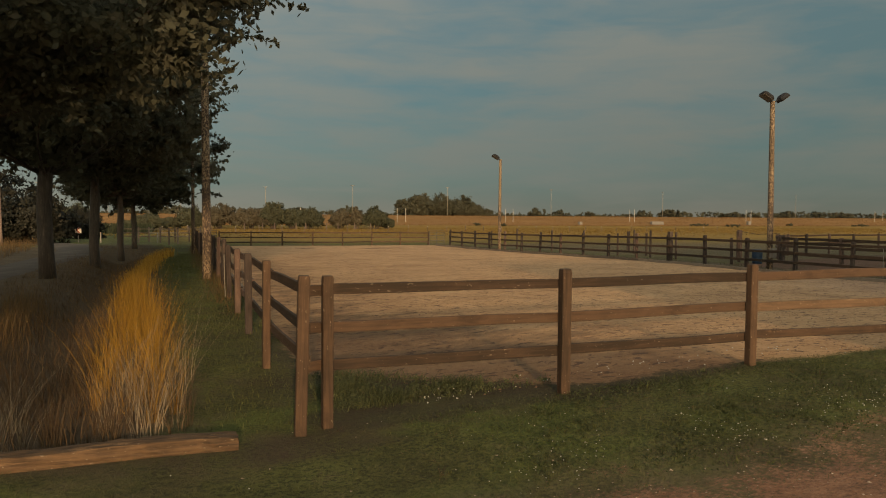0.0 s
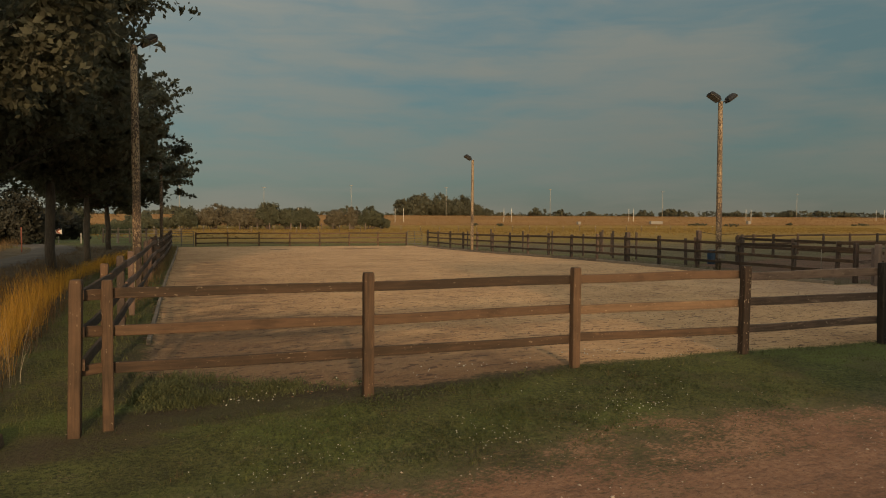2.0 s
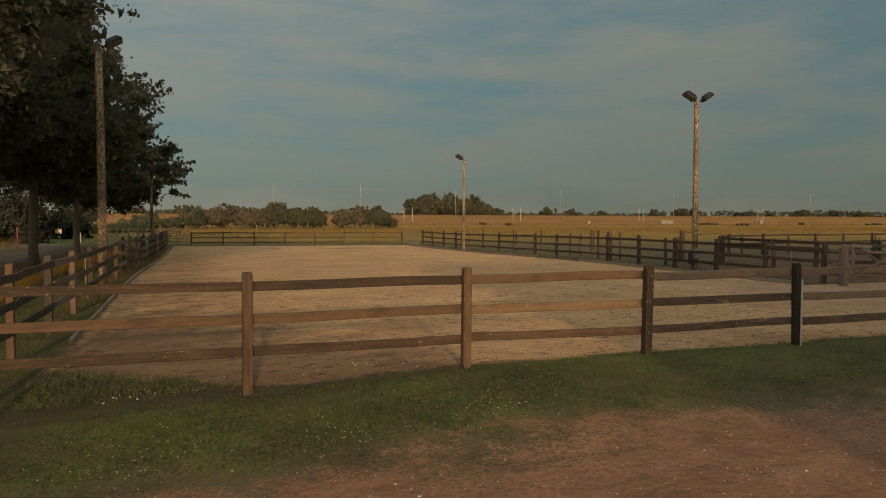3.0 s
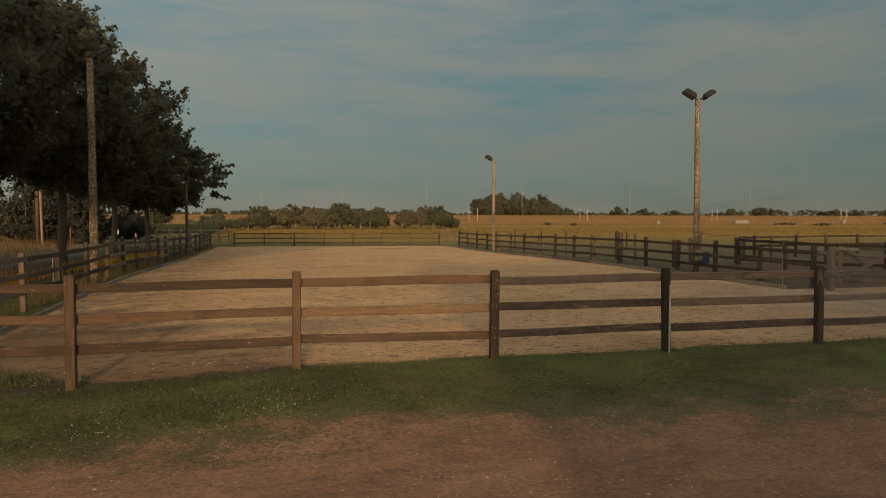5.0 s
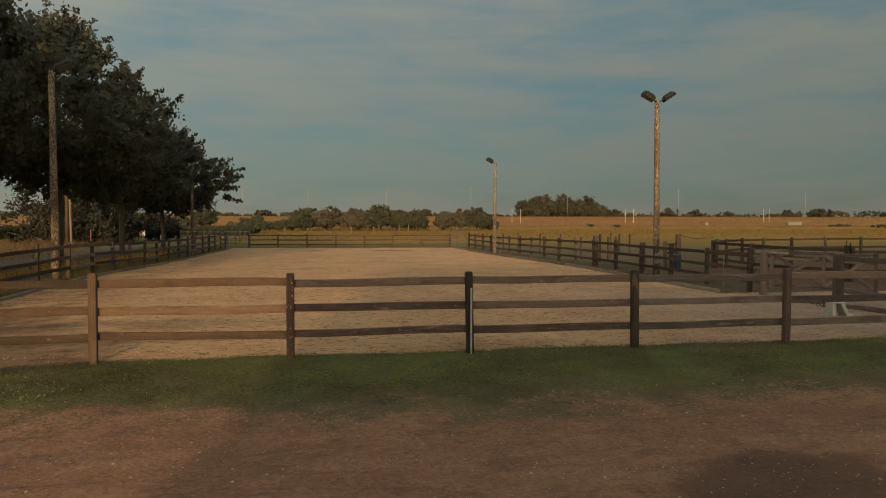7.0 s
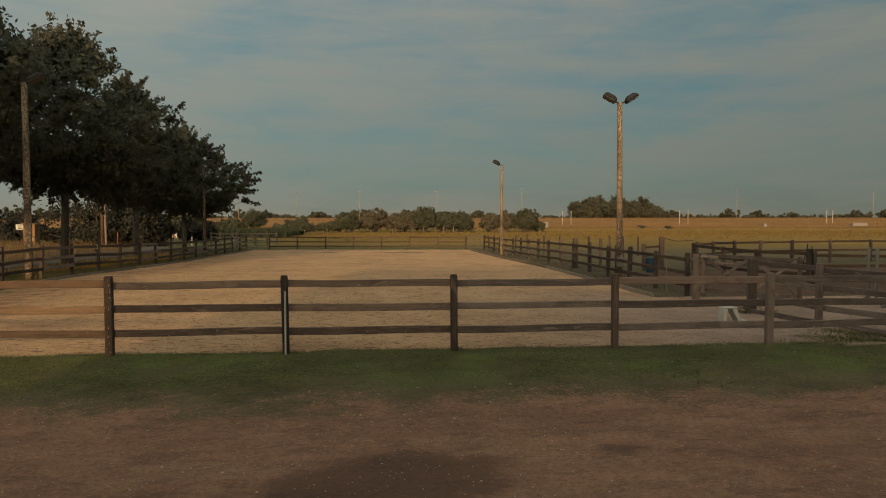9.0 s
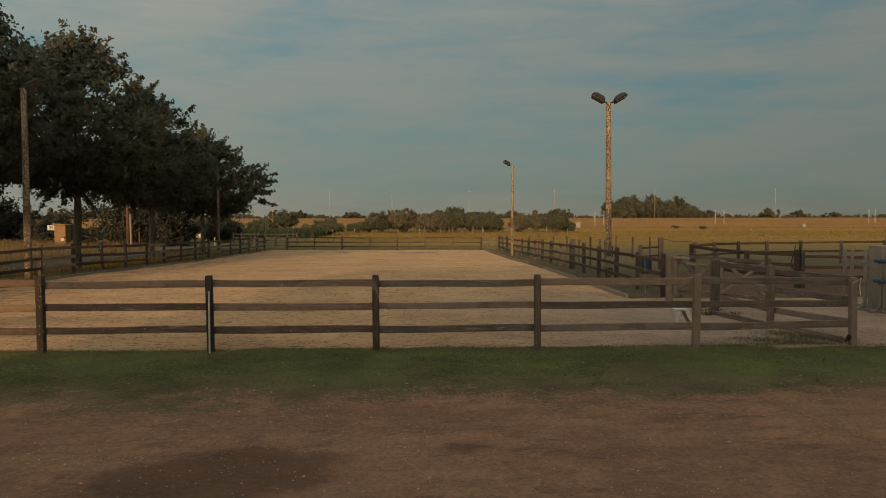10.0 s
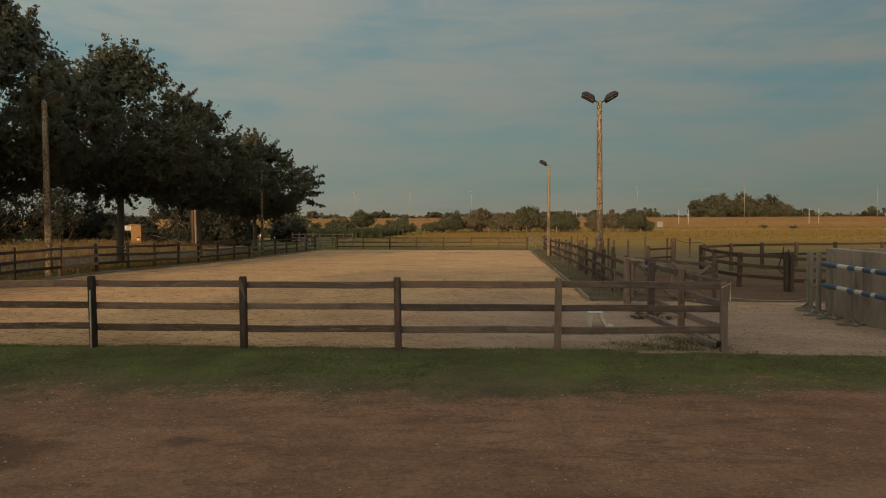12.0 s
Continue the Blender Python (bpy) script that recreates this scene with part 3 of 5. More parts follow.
ribbon("road", [(-9.5, -30), (-7.0, 8), (-5.4, 26), (-4.2, 42), (-3.6, 52), (-4.6, 60), (-9, 68), (-22, 76), (-60, 92)], 2.7, ASPHALT, "narrow old grey asphalt lane", 0.06)


# ---------------------------------------------------------------- fences
rng = random.Random(4)


def post_mesh(w, h, bury=0.25, chamfer=0.02, lean=0.0):
    bm = bmesh.new()
    box(bm, (w, w * rng.uniform(0.92, 1.05), h + bury - 0.03), (0, 0, (h - bury - 0.03) / 2), bev=0.009)
    box(bm, (w * 0.985, w * 0.96, 0.045), (0, 0, h - 0.0225), bev=chamfer * 0.4, top=0.93)
    return bm


def rail_mesh(length, h, thick, sag=0.0):
    """A sawn board along x, a little crooked."""
    bm = bmesh.new()
    n = 6
    rows = []
    a, b = rng.uniform(-1, 1) * 0.006, rng.uniform(-1, 1) * 0.006
    for i in range(n + 1):
        u = i / n
        x = -length / 2 + length * u
        dz = a * math.sin(u * math.pi) - sag * math.sin(u * math.pi) + b * math.sin(2 * u * math.pi)
        hh = h * (1 + 0.03 * math.sin(5 * u + a * 900))
        c = 0.006
        prof = [(-thick / 2, -hh / 2 + c), (-thick / 2 + c, -hh / 2), (thick / 2 - c, -hh / 2), (thick / 2, -hh / 2 + c),
                (thick / 2, hh / 2 - c), (thick / 2 - c, hh / 2), (-thick / 2 + c, hh / 2), (-thick / 2, hh / 2 - c)]
        rows.append([bm.verts.new((x, py, pz + dz)) for py, pz in prof])
    for r0, r1 in zip(rows, rows[1:]):
        for k in range(8):
            bm.faces.new((r0[k], r1[k], r1[(k + 1) % 8], r0[(k + 1) % 8]))
    bm.faces.new(rows[0])
    bm.faces.new(rows[-1][::-1])
    bmesh.ops.recalc_face_normals(bm, faces=bm.faces)
    return bm


def aim(p, q):
    """The pose of a board whose x runs from p to q."""
    p, q = Vector(p), Vector(q)
    d = q - p
    return Matrix.Translation((p + q) / 2) @ Matrix.Rotation(math.atan2(d.y, d.x), 4, "Z") @ Matrix.Rotation(-math.atan2(d.z, math.hypot(d.x, d.y)), 4, "Y"), d.length


def rail(parent, p, q, h, thick, mat, name="rail", label=""):
    m, length = aim(p, q)
    ob = part(name, rail_mesh(length, h, thick), mat, parent, label)
    ob.matrix_basis = parent.matrix_basis.inverted() @ m
    return ob


def fence(label, spots, tops, levels, side, width=0.12, rail_h=0.1, thick=0.04, post_mat=None, rail_mat=None, group="", lean=0.012, skip=(), level=False, lifts=(), odd=None):
    """Posts at (x, y) spots with rails on one side of them; level: heights count from zero, not from the ground; lifts: raises the rails post by post; odd: the wood of single boards, by bay and level."""
    top = empty("fence", (spots[0][0], spots[0][1], g(*spots[0])), label, "fence", group)
    top_inv = Matrix.Translation(-Vector(top.location))
    mats = post_mat or [POST]
    lifts = list(lifts) + [0.0] * (len(spots) - len(lifts))
    for i, (x, y) in enumerate(spots):
        hgt = tops[i % len(tops)] - (g(x, y) if level else 0.0)
        p = part("post", post_mesh(width * rng.uniform(0.93, 1.07), hgt), mats[i % len(mats)], top)
        p.matrix_basis = top_inv @ Matrix.Translation((x, y, g(x, y))) @ Euler((rng.gauss(0, lean), rng.gauss(0, lean), rng.gauss(0, 0.03) + math.atan2(spots[-1][1] - spots[0][1], spots[-1][0] - spots[0][0]))).to_matrix().to_4x4()
    for i, (a, b) in enumerate(zip(spots, spots[1:])):
        if i in skip:
            continue
        d = Vector((b[0] - a[0], b[1] - a[1]))
        nrm = Vector((-d.y, d.x)).normalized() * side * (width / 2 + thick / 2 + 0.002)
        for k, lv in enumerate(levels):
            j = [rng.gauss(0, 0.008) for _ in range(2)]
            e = d.normalized() * 0.012
            rail(top, (a[0] + nrm.x + e.x, a[1] + nrm.y + e.y, (0 if level else g(*a)) + lv + j[0] + lifts[i]), (b[0] + nrm.x - e.x, b[1] + nrm.y - e.y, (0 if level else g(*b)) + lv + j[1] + lifts[i + 1]), rail_h * rng.uniform(0.93, 1.05), thick, (odd or {}).get((i, k)) or (rail_mat or [RAIL])[i % len(rail_mat or [RAIL])])
    return top


FRONT_Y = 6.87
front_spots = [(1.57, 6.86), (4.1, FRONT_Y), (6.62, FRONT_Y), (9.15, FRONT_Y), (11.66, FRONT_Y), (14.16, FRONT_Y), (16.65, FRONT_Y), (19.14, FRONT_Y), (21.66, FRONT_Y)]
front_fence = fence("weathered brown post and rail fence with three boards", front_spots, [1.172, 1.187, 1.188, 1.163, 1.155, 1.15, 1.148, 1.14, 1.08], (1.018, 0.667, 0.314), 1, 0.102, 0.106, 0.04, [POST, POST, POST, FLECKPOST, DIMPOST, DARKPOST, DARKPOST, GREYPOST, GREYPOST], [RAIL, RAIL, RAIL, BROWNRAIL, BROWNRAIL, GREYRAIL, GREYRAIL, GREYRAIL], "riding arena fences", 0.01, (), True, (0.018, 0.008, 0.018, 0.006), {(2, 1): NEWRAIL, (6, 0): BROWNRAIL})
for z in (1.03, 0.69, 0.34):
    rail(front_fence, (1.3, 6.83, z), (1.53, 6.93, z - 0.004), 0.1, 0.04, RAIL)
bm = bmesh.new()
tube(bm, [(0, 0, -0.1), (0, 0, 0.93)], 0.014, 8)
thing("electric_fence_stake", bm, WHITE, (11.66, 6.785, g(11.66, 6.785)), "white plastic stake before the fence post", "stake")

left_spots = [(left_x(y), y) for y in (6.72, 9.54, 12.1, 14.5, 17.0, 19.5, 22.0, 24.4, 26.8, 29.1, 31.5, 33.8, 36.2, 38.6, 41.0, 43.4, 45.8, 48.2, 50.6, 53.0, 55.4)]
# from the third post on, darker wood stands in for the oaks' shade
fence("weathered brown three-board fence beside the oak row", left_spots, [1.44, 1.35, 1.27, 1.21] + [1.16, 1.2, 1.16] * 6, (1.02, 0.68, 0.36), -1, 0.105, 0.105, 0.04, [POST, POST] + [DIMPOST, DARKPOST, DIMPOST] * 7, [RAIL, RAIL, BROWNRAIL, RAIL], "riding arena fences", 0.02, lifts=(0.28, 0.15, 0.12, 0.05))
for sx, sy, sh in ((1.61, 16.95, 0.95), (21.5, 16.86, 0.98)):
    bm = bmesh.new()
    tube(bm, [(0.03, 0, -0.1), (0.01, 0, 0.4), (0, 0, sh)], 0.009, 8)
    thing("electric_fence_stake", bm, PALE, (sx, sy, g(sx, sy)), "white plastic stake leaning on the side fence", "stake")

far_spots = [(5.0 + 2.2 * i, 56.1 - 0.1 * 2.2 * i) for i in range(8)]
fence("weathered brown fence at the far end of the arena", far_spots, [1.05], (0.95, 0.6, 0.25), -1, 0.11, 0.09, 0.04, [POST], [RAIL], "riding arena fences")

right_spots = [(21.66, 53.2 - 2.34 * i) for i in range(17)]
fence("dark weathered fence beside the paddocks", right_spots, [1.2, 1.15], (1.02, 0.66, 0.32), -1, 0.12, 0.1, 0.04, [DIMPOST, DARKPOST, DIMPOST], [RAIL], "riding arena fences", 0.02)

side_fence = fence("grey weathered fence from the arena corner to the gate", [(21.66, 9.58), (21.59, 12.0)], [1.11, 1.08], (0.98, 0.62, 0.23), -1, 0.108, 0.11, 0.04, [GREYPOST], [GREYRAIL], "riding arena fences", 0.01, (), True)
for z0, z1 in ((1.03, 0.98), (0.71, 0.63), (0.35, 0.23)):
    rail(side_fence, (21.72, 6.96, z0), (21.74, 9.56, z1), 0.112, 0.04, GREYRAIL)


# ---------------------------------------------------------------- floodlight poles
def flood_pole(x, y, h, heads, lean=(0, 0), r=0.11, label="", mat=None):
    top = empty("floodlight_pole", (x, y, g(x, y)), label, "lamp post", "arena floodlights")
    bm = bmesh.new()
    tube(bm, [(lean[0] * u * h, lean[1] * u * h, -0.3 + (h + 0.3) * u) for u in (0, 0.2, 0.4, 0.6, 0.8, 1.0)], [r * (1.1 - 0.28 * u) for u in (0, 0.2, 0.4, 0.6, 0.8, 1.0)], 14)
    part("pole", bm, mat or POLE, top, "", True)
    tip = Vector((lean[0] * h, lean[1] * h, h))
    for sx, dx in heads:
        arm = bmesh.new()
        tube(arm, [tip + Vector((0, 0, -0.06)), tip + Vector((0.14 * sx, -0.05, 0.0)), tip + Vector((0.2 * sx, -0.08, 0.06))], 0.025, 8)
        a = part("arm", arm, BLACK, top)
        head = bmesh.new()
        box(head, (0.56, 0.4, 0.2), (0, 0, 0), bev=0.06, top=0.66)
        hb = part("lamp_head", head, BLACK, top, "black floodlight head tilted upwards at its outer end")
        hb.matrix_basis = Matrix.Translation(tip + Vector((sx * 0.37 * dx, -0.1, 0.16))) @ Euler((radians(-14), radians(-30 * sx), radians(10 * sx))).to_matrix().to_4x4()
        glass = bmesh.new()
        box(glass, (0.46, 0.3, 0.012), (0, 0, -0.103), bev=0.003)
        part("glass", glass, STEEL, hb, "dull lamp glass")
    return top


fl = flood_pole(21.74, 21.7, 6.25, ((-1, 1), (1, 1)), (-0.008, 0), 0.105, "tall timber floodlight pole with flaking coat and two lamps", FLAKEPOLE)
bm = bmesh.new()
box(bm, (0.24, 0.14, 0.36), (-0.02, -0.17, 0.62), bev=0.015)
part("switch_box", bm, STANDGREY, fl, "pale grey electric box")
flood_pole(21.4, 44.1, 5.85, ((-1, 1),), (0.004, 0), 0.1, "timber floodlight pole with one lamp")
flood_pole(1.62, 21.85, 6.5, ((1, 1),), (-0.004, 0), 0.115, "flaking timber floodlight pole below the oaks", FLAKEPOLE)
flood_pole(2.55, 44.2, 5.75, ((1, 1),), (0.0, 0), 0.09, "slim timber floodlight pole with one lamp", BROWNPOLE)


# ---------------------------------------------------------------- trees
def leaf_cloud(centres, radii, per, size, seed, squash=0.75, reach=1.9):
    """Small pointed leaves scattered round clump centres: arrays of corners and faces."""
    r = np.random.default_rng(seed)
    n = len(centres) * per
    c = np.repeat(centres, per, 0)
    d = r.normal(size=(n, 3))
    d /= np.linalg.norm(d, axis=1)[:, None]
    rad = np.repeat(radii, per)[:, None] * np.clip(np.abs(r.normal(0.0, 0.62, (n, 1))) + 0.12, 0, reach)
    p = c + d * rad * (1, 1, squash)
    a = r.normal(size=(n, 3))
    a /= np.linalg.norm(a, axis=1)[:, None]
    b = np.cross(a, r.normal(size=(n, 3)))
    b /= np.linalg.norm(b, axis=1)[:, None]
    s = size * r.uniform(0.6, 1.35, (n, 1))
    v = np.stack([p - a * s, p + b * s * 0.55, p + a * s, p - b * s * 0.55], 1).reshape(-1, 3)
    return v, np.arange(n * 4).reshape(n, 4)


def tree(x, y, h, crown_r, base, seed, label, clumps=230, per=120, leaf=0.15, trunk_r=0.27, mat=None, category="tree", group="oak row", top_bias=1.0):
    """A tapered trunk with limbs and a crown of leaf clumps set along the twigs."""
    r = random.Random(seed)
    top = empty("oak_tree", (x, y, g(x, y)), label, category, group)
    bm = bmesh.new()
    lean = (r.uniform(-0.3, 0.3), r.uniform(-0.3, 0.3))
    n = 9
    pts = [(lean[0] * (i / n) ** 1.5 + r.uniform(-0.05, 0.05), lean[1] * (i / n) ** 1.5 + r.uniform(-0.05, 0.05), -0.25 + (h * 0.82 + 0.25) * i / n) for i in range(n + 1)]
    tube(bm, pts, [trunk_r * (1.2 if i == 0 else 1.03 - 0.2 * i / n if i < 4 else 1.2 - 1.1 * i / n) for i in range(n + 1)], 12)
    mid = (base + h) / 2
    half = (h - base) / 2
    cents, rads = [], []
    for k in range(clumps):
        u = r.uniform(-1, 1) if k % 4 else r.uniform(-0.98, -0.55)
        ang = r.uniform(0, 2 * math.pi)
        prof = math.sqrt(max(0.0, 1 - abs(u) ** 3.2)) if u < -0.35 else max(0.0, 1 - ((u + 0.35) / 1.35) ** 1.5) * 0.98 + 0.02
        lobe = 1 + 0.15 * math.sin(3 * ang + seed) + 0.13 * math.sin(5 * ang + 2.1 * seed + 4 * u) + 0.07 * math.sin(9 * ang + 7 * u)
        rr = crown_r * prof * lobe * (r.random() ** 0.3 if k % 4 else 0.82 * r.random() ** 0.55)
        z = mid + half * u * (0.92 + 0.1 * math.sin(2 * ang + seed) + 0.07 * math.sin(5 * ang + 3 * seed))
        cents.append((rr * math.cos(ang) + lean[0] * 0.6, rr * math.sin(ang) + lean[1] * 0.6, z))
        rads.append((r.uniform(0.4, 0.85) if rr < 0.8 * crown_r * prof else r.uniform(0.22, 0.55)) * crown_r / 4.8)
    for k in range(0, clumps, 5):
        c = Vector(cents[k])
        z0 = max(base * 1.05, c.z - r.uniform(0.4, 1.2) - 0.3 * math.hypot(c.x, c.y))
        z0 = min(z0, h * 0.78)
        i = int((z0 + 0.25) / (h * 0.82 + 0.25) * n)
        p0 = Vector(pts[min(i, n)])
        m1 = p0.lerp(c, 0.5) + Vector((r.uniform(-0.3, 0.3), r.uniform(-0.3, 0.3), -0.25 + r.uniform(-0.2, 0.3)))
        big = r.uniform(0.022, 0.052) * (1.3 - 0.6 * z0 / h)
        tube(bm, [p0, p0.lerp(m1, 0.5) + Vector((0, 0, -0.08)), m1, c], [big, big * 0.75, big * 0.5, 0.012], 6, False)
    part("trunk", bm, BARK, top, "", True)
    # sprigs that break the outline
    rg = np.random.default_rng(seed + 900)
    ca = np.array(cents)
    out = ca - np.array([0, 0, mid - 0.5])
    dist = np.linalg.norm(out / np.array([crown_r, crown_r, half]), axis=1)
    pick = np.argsort(-dist)[: clumps // 2]
    dirs = out[pick] / np.linalg.norm(out[pick], axis=1)[:, None] + rg.normal(0, 0.35, (len(pick), 3)) + np.array([0, 0, 0.35])
    dirs /= np.linalg.norm(dirs, axis=1)[:, None]
    steps = np.linspace(0.25, 1.0, 5)
    span = rg.uniform(0.5, 1.15, (len(pick), 1, 1)) * crown_r / 4.8
    spr = (ca[pick][:, None, :] + dirs[:, None, :] * steps[None, :, None] * span).reshape(-1, 3)
    v0, f0 = leaf_cloud(ca, np.array(rads), per, leaf, seed)
    v1, f1 = leaf_cloud(spr, np.full(len(spr), 0.17 * crown_r / 4.8), 9, leaf * 0.95, seed + 1)
    v, f = np.concatenate([v0, v1]), np.concatenate([f0, f1 + len(v0)])
    place(new("crown", mesh_np("crown", v, f)), mat or LEAF, top)
    return top


OAK = "tall dark green oak on the grass verge"
tree(-2.68, 24.9, 11.6, 5.0, 3.7, 11, OAK, 320, 165, 0.113, 0.21)
tree(-1.85, 33.9, 11.2, 5.45, 3.85, 12, OAK, 310, 155, 0.12, 0.19)
tree(-1.1, 42.7, 9.8, 4.2, 3.6, 13, OAK, 280, 135, 0.121, 0.16)
tree(-0.55, 52.2, 8.3, 4.95, 2.9, 14, OAK, 280, 130, 0.13, 0.16)
tree(-3.05, 14.9, 10.3, 5.1, 3.9, 16, OAK, 470, 330, 0.072, 0.25)
# oaks out of view, added and placed to shade the row and verge
tree(-5.0, -12.0, 18.5, 4.3, 9.9, 20, OAK, 300, 70, 0.25, 0.3)
tree(-7.6, 6.5, 12.5, 4.3, 3.3, 17, OAK, 380, 85, 0.205, 0.28)
tree(-7.6, -3.6, 15.0, 5.0, 3.4, 18, OAK, 420, 80, 0.225, 0.28)
tree(-13.6, -12.0, 15.5, 5.6, 5.0, 19, OAK, 330, 70, 0.26, 0.3)


def bush(name, x, y, w_, h, seed, label, category="bush", group="", clumps=60, per=110, leaf=0.2, mat=None, depth=None, base=0.0, stem=True):
    """A rounded mass of leaf clumps over short stems."""
    r = random.Random(seed)
    top = empty(name, (x, y, g(x, y)), label, category, group)
    cents, rads = [], []
    dd = depth or w_
    lobes = [(r.uniform(-0.36, 0.36), r.uniform(-0.36, 0.36), r.uniform(0.24, 0.42), r.uniform(0.62, 0.92)) for _ in range(5)] + [(r.uniform(-0.12, 0.12), 0.0, 0.36, 1.0)]
    for k in range(clumps):
        lx, ly, lr, lh = lobes[k % len(lobes)]
        ang, u = r.uniform(0, 2 * math.pi), r.random()
        rr = r.random() ** 0.5
        dome = math.sqrt(max(0, 1 - rr * rr * 0.92))
        cents.append(((lx + rr * lr * math.cos(ang)) * w_, (ly + rr * lr * math.sin(ang)) * dd, base + (h - base) * lh * dome * (u ** 0.55) * 0.94 + 0.1))
        rads.append(r.uniform(0.07, 0.15) * min(w_, h) + 0.1)
    bm = bmesh.new()
    for k in range(0, clumps, max(1, clumps // 14)):
        c = Vector(cents[k])
        q = Vector((c.x * 0.3, c.y * 0.3, -0.15))
        tube(bm, [q, q.lerp(c, 0.5) + Vector((0, 0, 0.2)), c], [0.03 * h / 2, 0.02 * h / 2, 0.01], 5, False)
    if base > 0.5:
        tube(bm, [(0, 0, -0.2), (0.05, 0, base * 0.6), (0, 0, h * 0.6)], [0.05 * h, 0.04 * h, 0.02 * h], 8, False)
    part("stem", bm, BARK, top, "", True)
    v, f = leaf_cloud(np.array(cents), np.array(rads), per, leaf, seed, 0.85, 1.4)
    place(new("crown", mesh_np("crown", v, f)), mat or BUSHLEAF, top)
    return top


# bushes behind the far field fence
BUSHES = [(-16.0, 155, 4.8, 3.2, 0), (-2.9, 128, 1.9, 1.9, 0), (0.8, 128, 4.6, 3.0, 0), (4.6, 155, 4.2, 2.4, 0), (8.9, 154, 5.0, 4.8, 0), (14.3, 157, 6.2, 5.3, 1), (19.8, 156, 5.8, 4.4, 1), (24.6, 155, 4.6, 6.2, 0), (28.2, 156, 4.2, 5.0, 0), (32.2, 156, 5.0, 4.7, 0), (38.3, 157, 3.7, 4.3, 1), (42.0, 156, 2.4, 4.8, 1), (45.6, 156, 4.2, 5.1, 0), (48.8, 157, 2.7, 2.6, 0)]
for i, (bx, by, bw, bh, dry_) in enumerate(BUSHES):
    bush("bush", bx, by, bw * 0.98, bh * 0.98, 40 + i, ("dark olive green bush at the field edge", "brownish olive bush at the field edge")[dry_], group="field edge bushes", clumps=int(70 + 24 * bw), per=85, leaf=0.225, mat=(BUSHLEAF, DRYBUSH)[dry_], base=0.17 * bh, depth=bw * 0.9)
bush("round_tree", -11.2, 155, 5.0, 5.2, 61, "round dark green tree by the road", "tree", "", 100, 150, 0.15, None, None, 1.3)
bush("round_tree", -22, 140, 8.0, 4.6, 62, "round green tree by the road", "tree", "", 90, 120, 0.18, None, None, 0.6)
# wood on the dyke
for i, (bx, by, bw, bh) in enumerate([(85, 244, 10, 7.2), (90.5, 246, 12, 8.6), (97, 246, 12, 8.0), (103.5, 245, 11, 7.6), (108, 243, 7, 5.4)]):
    bush("broad_tree", bx, by, bw, bh, 70 + i, "broad dark tree standing beyond the dyke", "tree", "trees beyond the dyke", 240, 70, 0.35, FARLEAF)
for i in range(34):
    r = random.Random(200 + i)
    bx = -150 + i * 16 + r.uniform(-6, 6)
    if 78 < bx < 112:
        continue
    bh = r.choice((2.2, 2.8, 3.4, 4.6))
    bush("broad_tree", bx, 268 + r.uniform(0, 40), bh * r.uniform(1.8, 3.4), bh + 0.6, 210 + i, "distant dark tree along the horizon", "tree", "trees beyond the dyke", 40, 90, 0.3, FARLEAF)

# low wood that closes the horizon behind the dyke
rw = np.random.default_rng(77)
wx = rw.uniform(-160, 520, 1500)
wy = 300 + rw.uniform(-15, 25, 1500)
tall = 1.0 + 0.9 * np.sin(wx * 0.043) * np.sin(wx * 0.017 + 1) + 0.5 * np.sin(wx * 0.19) + 1.6 * smooth(190, 330, wx)
wz = gz(wx, wy) + np.clip(tall, 0.3, 6) * rw.random(1500) ** 0.7
v, f = leaf_cloud(np.stack([wx, wy, wz], -1), np.full(1500, 0.9), 26, 0.45, 78)
place(tagged(new("far_wood", mesh_np("far_wood", v, f)), "low dark wood along the horizon", "wood", kind="stuff"), FARLEAF, None)

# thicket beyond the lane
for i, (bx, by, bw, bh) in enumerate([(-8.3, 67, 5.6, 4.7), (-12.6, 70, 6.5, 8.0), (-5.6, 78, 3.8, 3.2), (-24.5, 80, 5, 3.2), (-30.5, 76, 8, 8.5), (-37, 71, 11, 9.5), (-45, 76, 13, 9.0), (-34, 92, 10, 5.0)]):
    bush("bush", bx, by, bw, bh, 90 + i, "dark green thicket beyond the lane", group="lane thicket", clumps=150, per=85, leaf=0.148, mat=SHADELEAF)


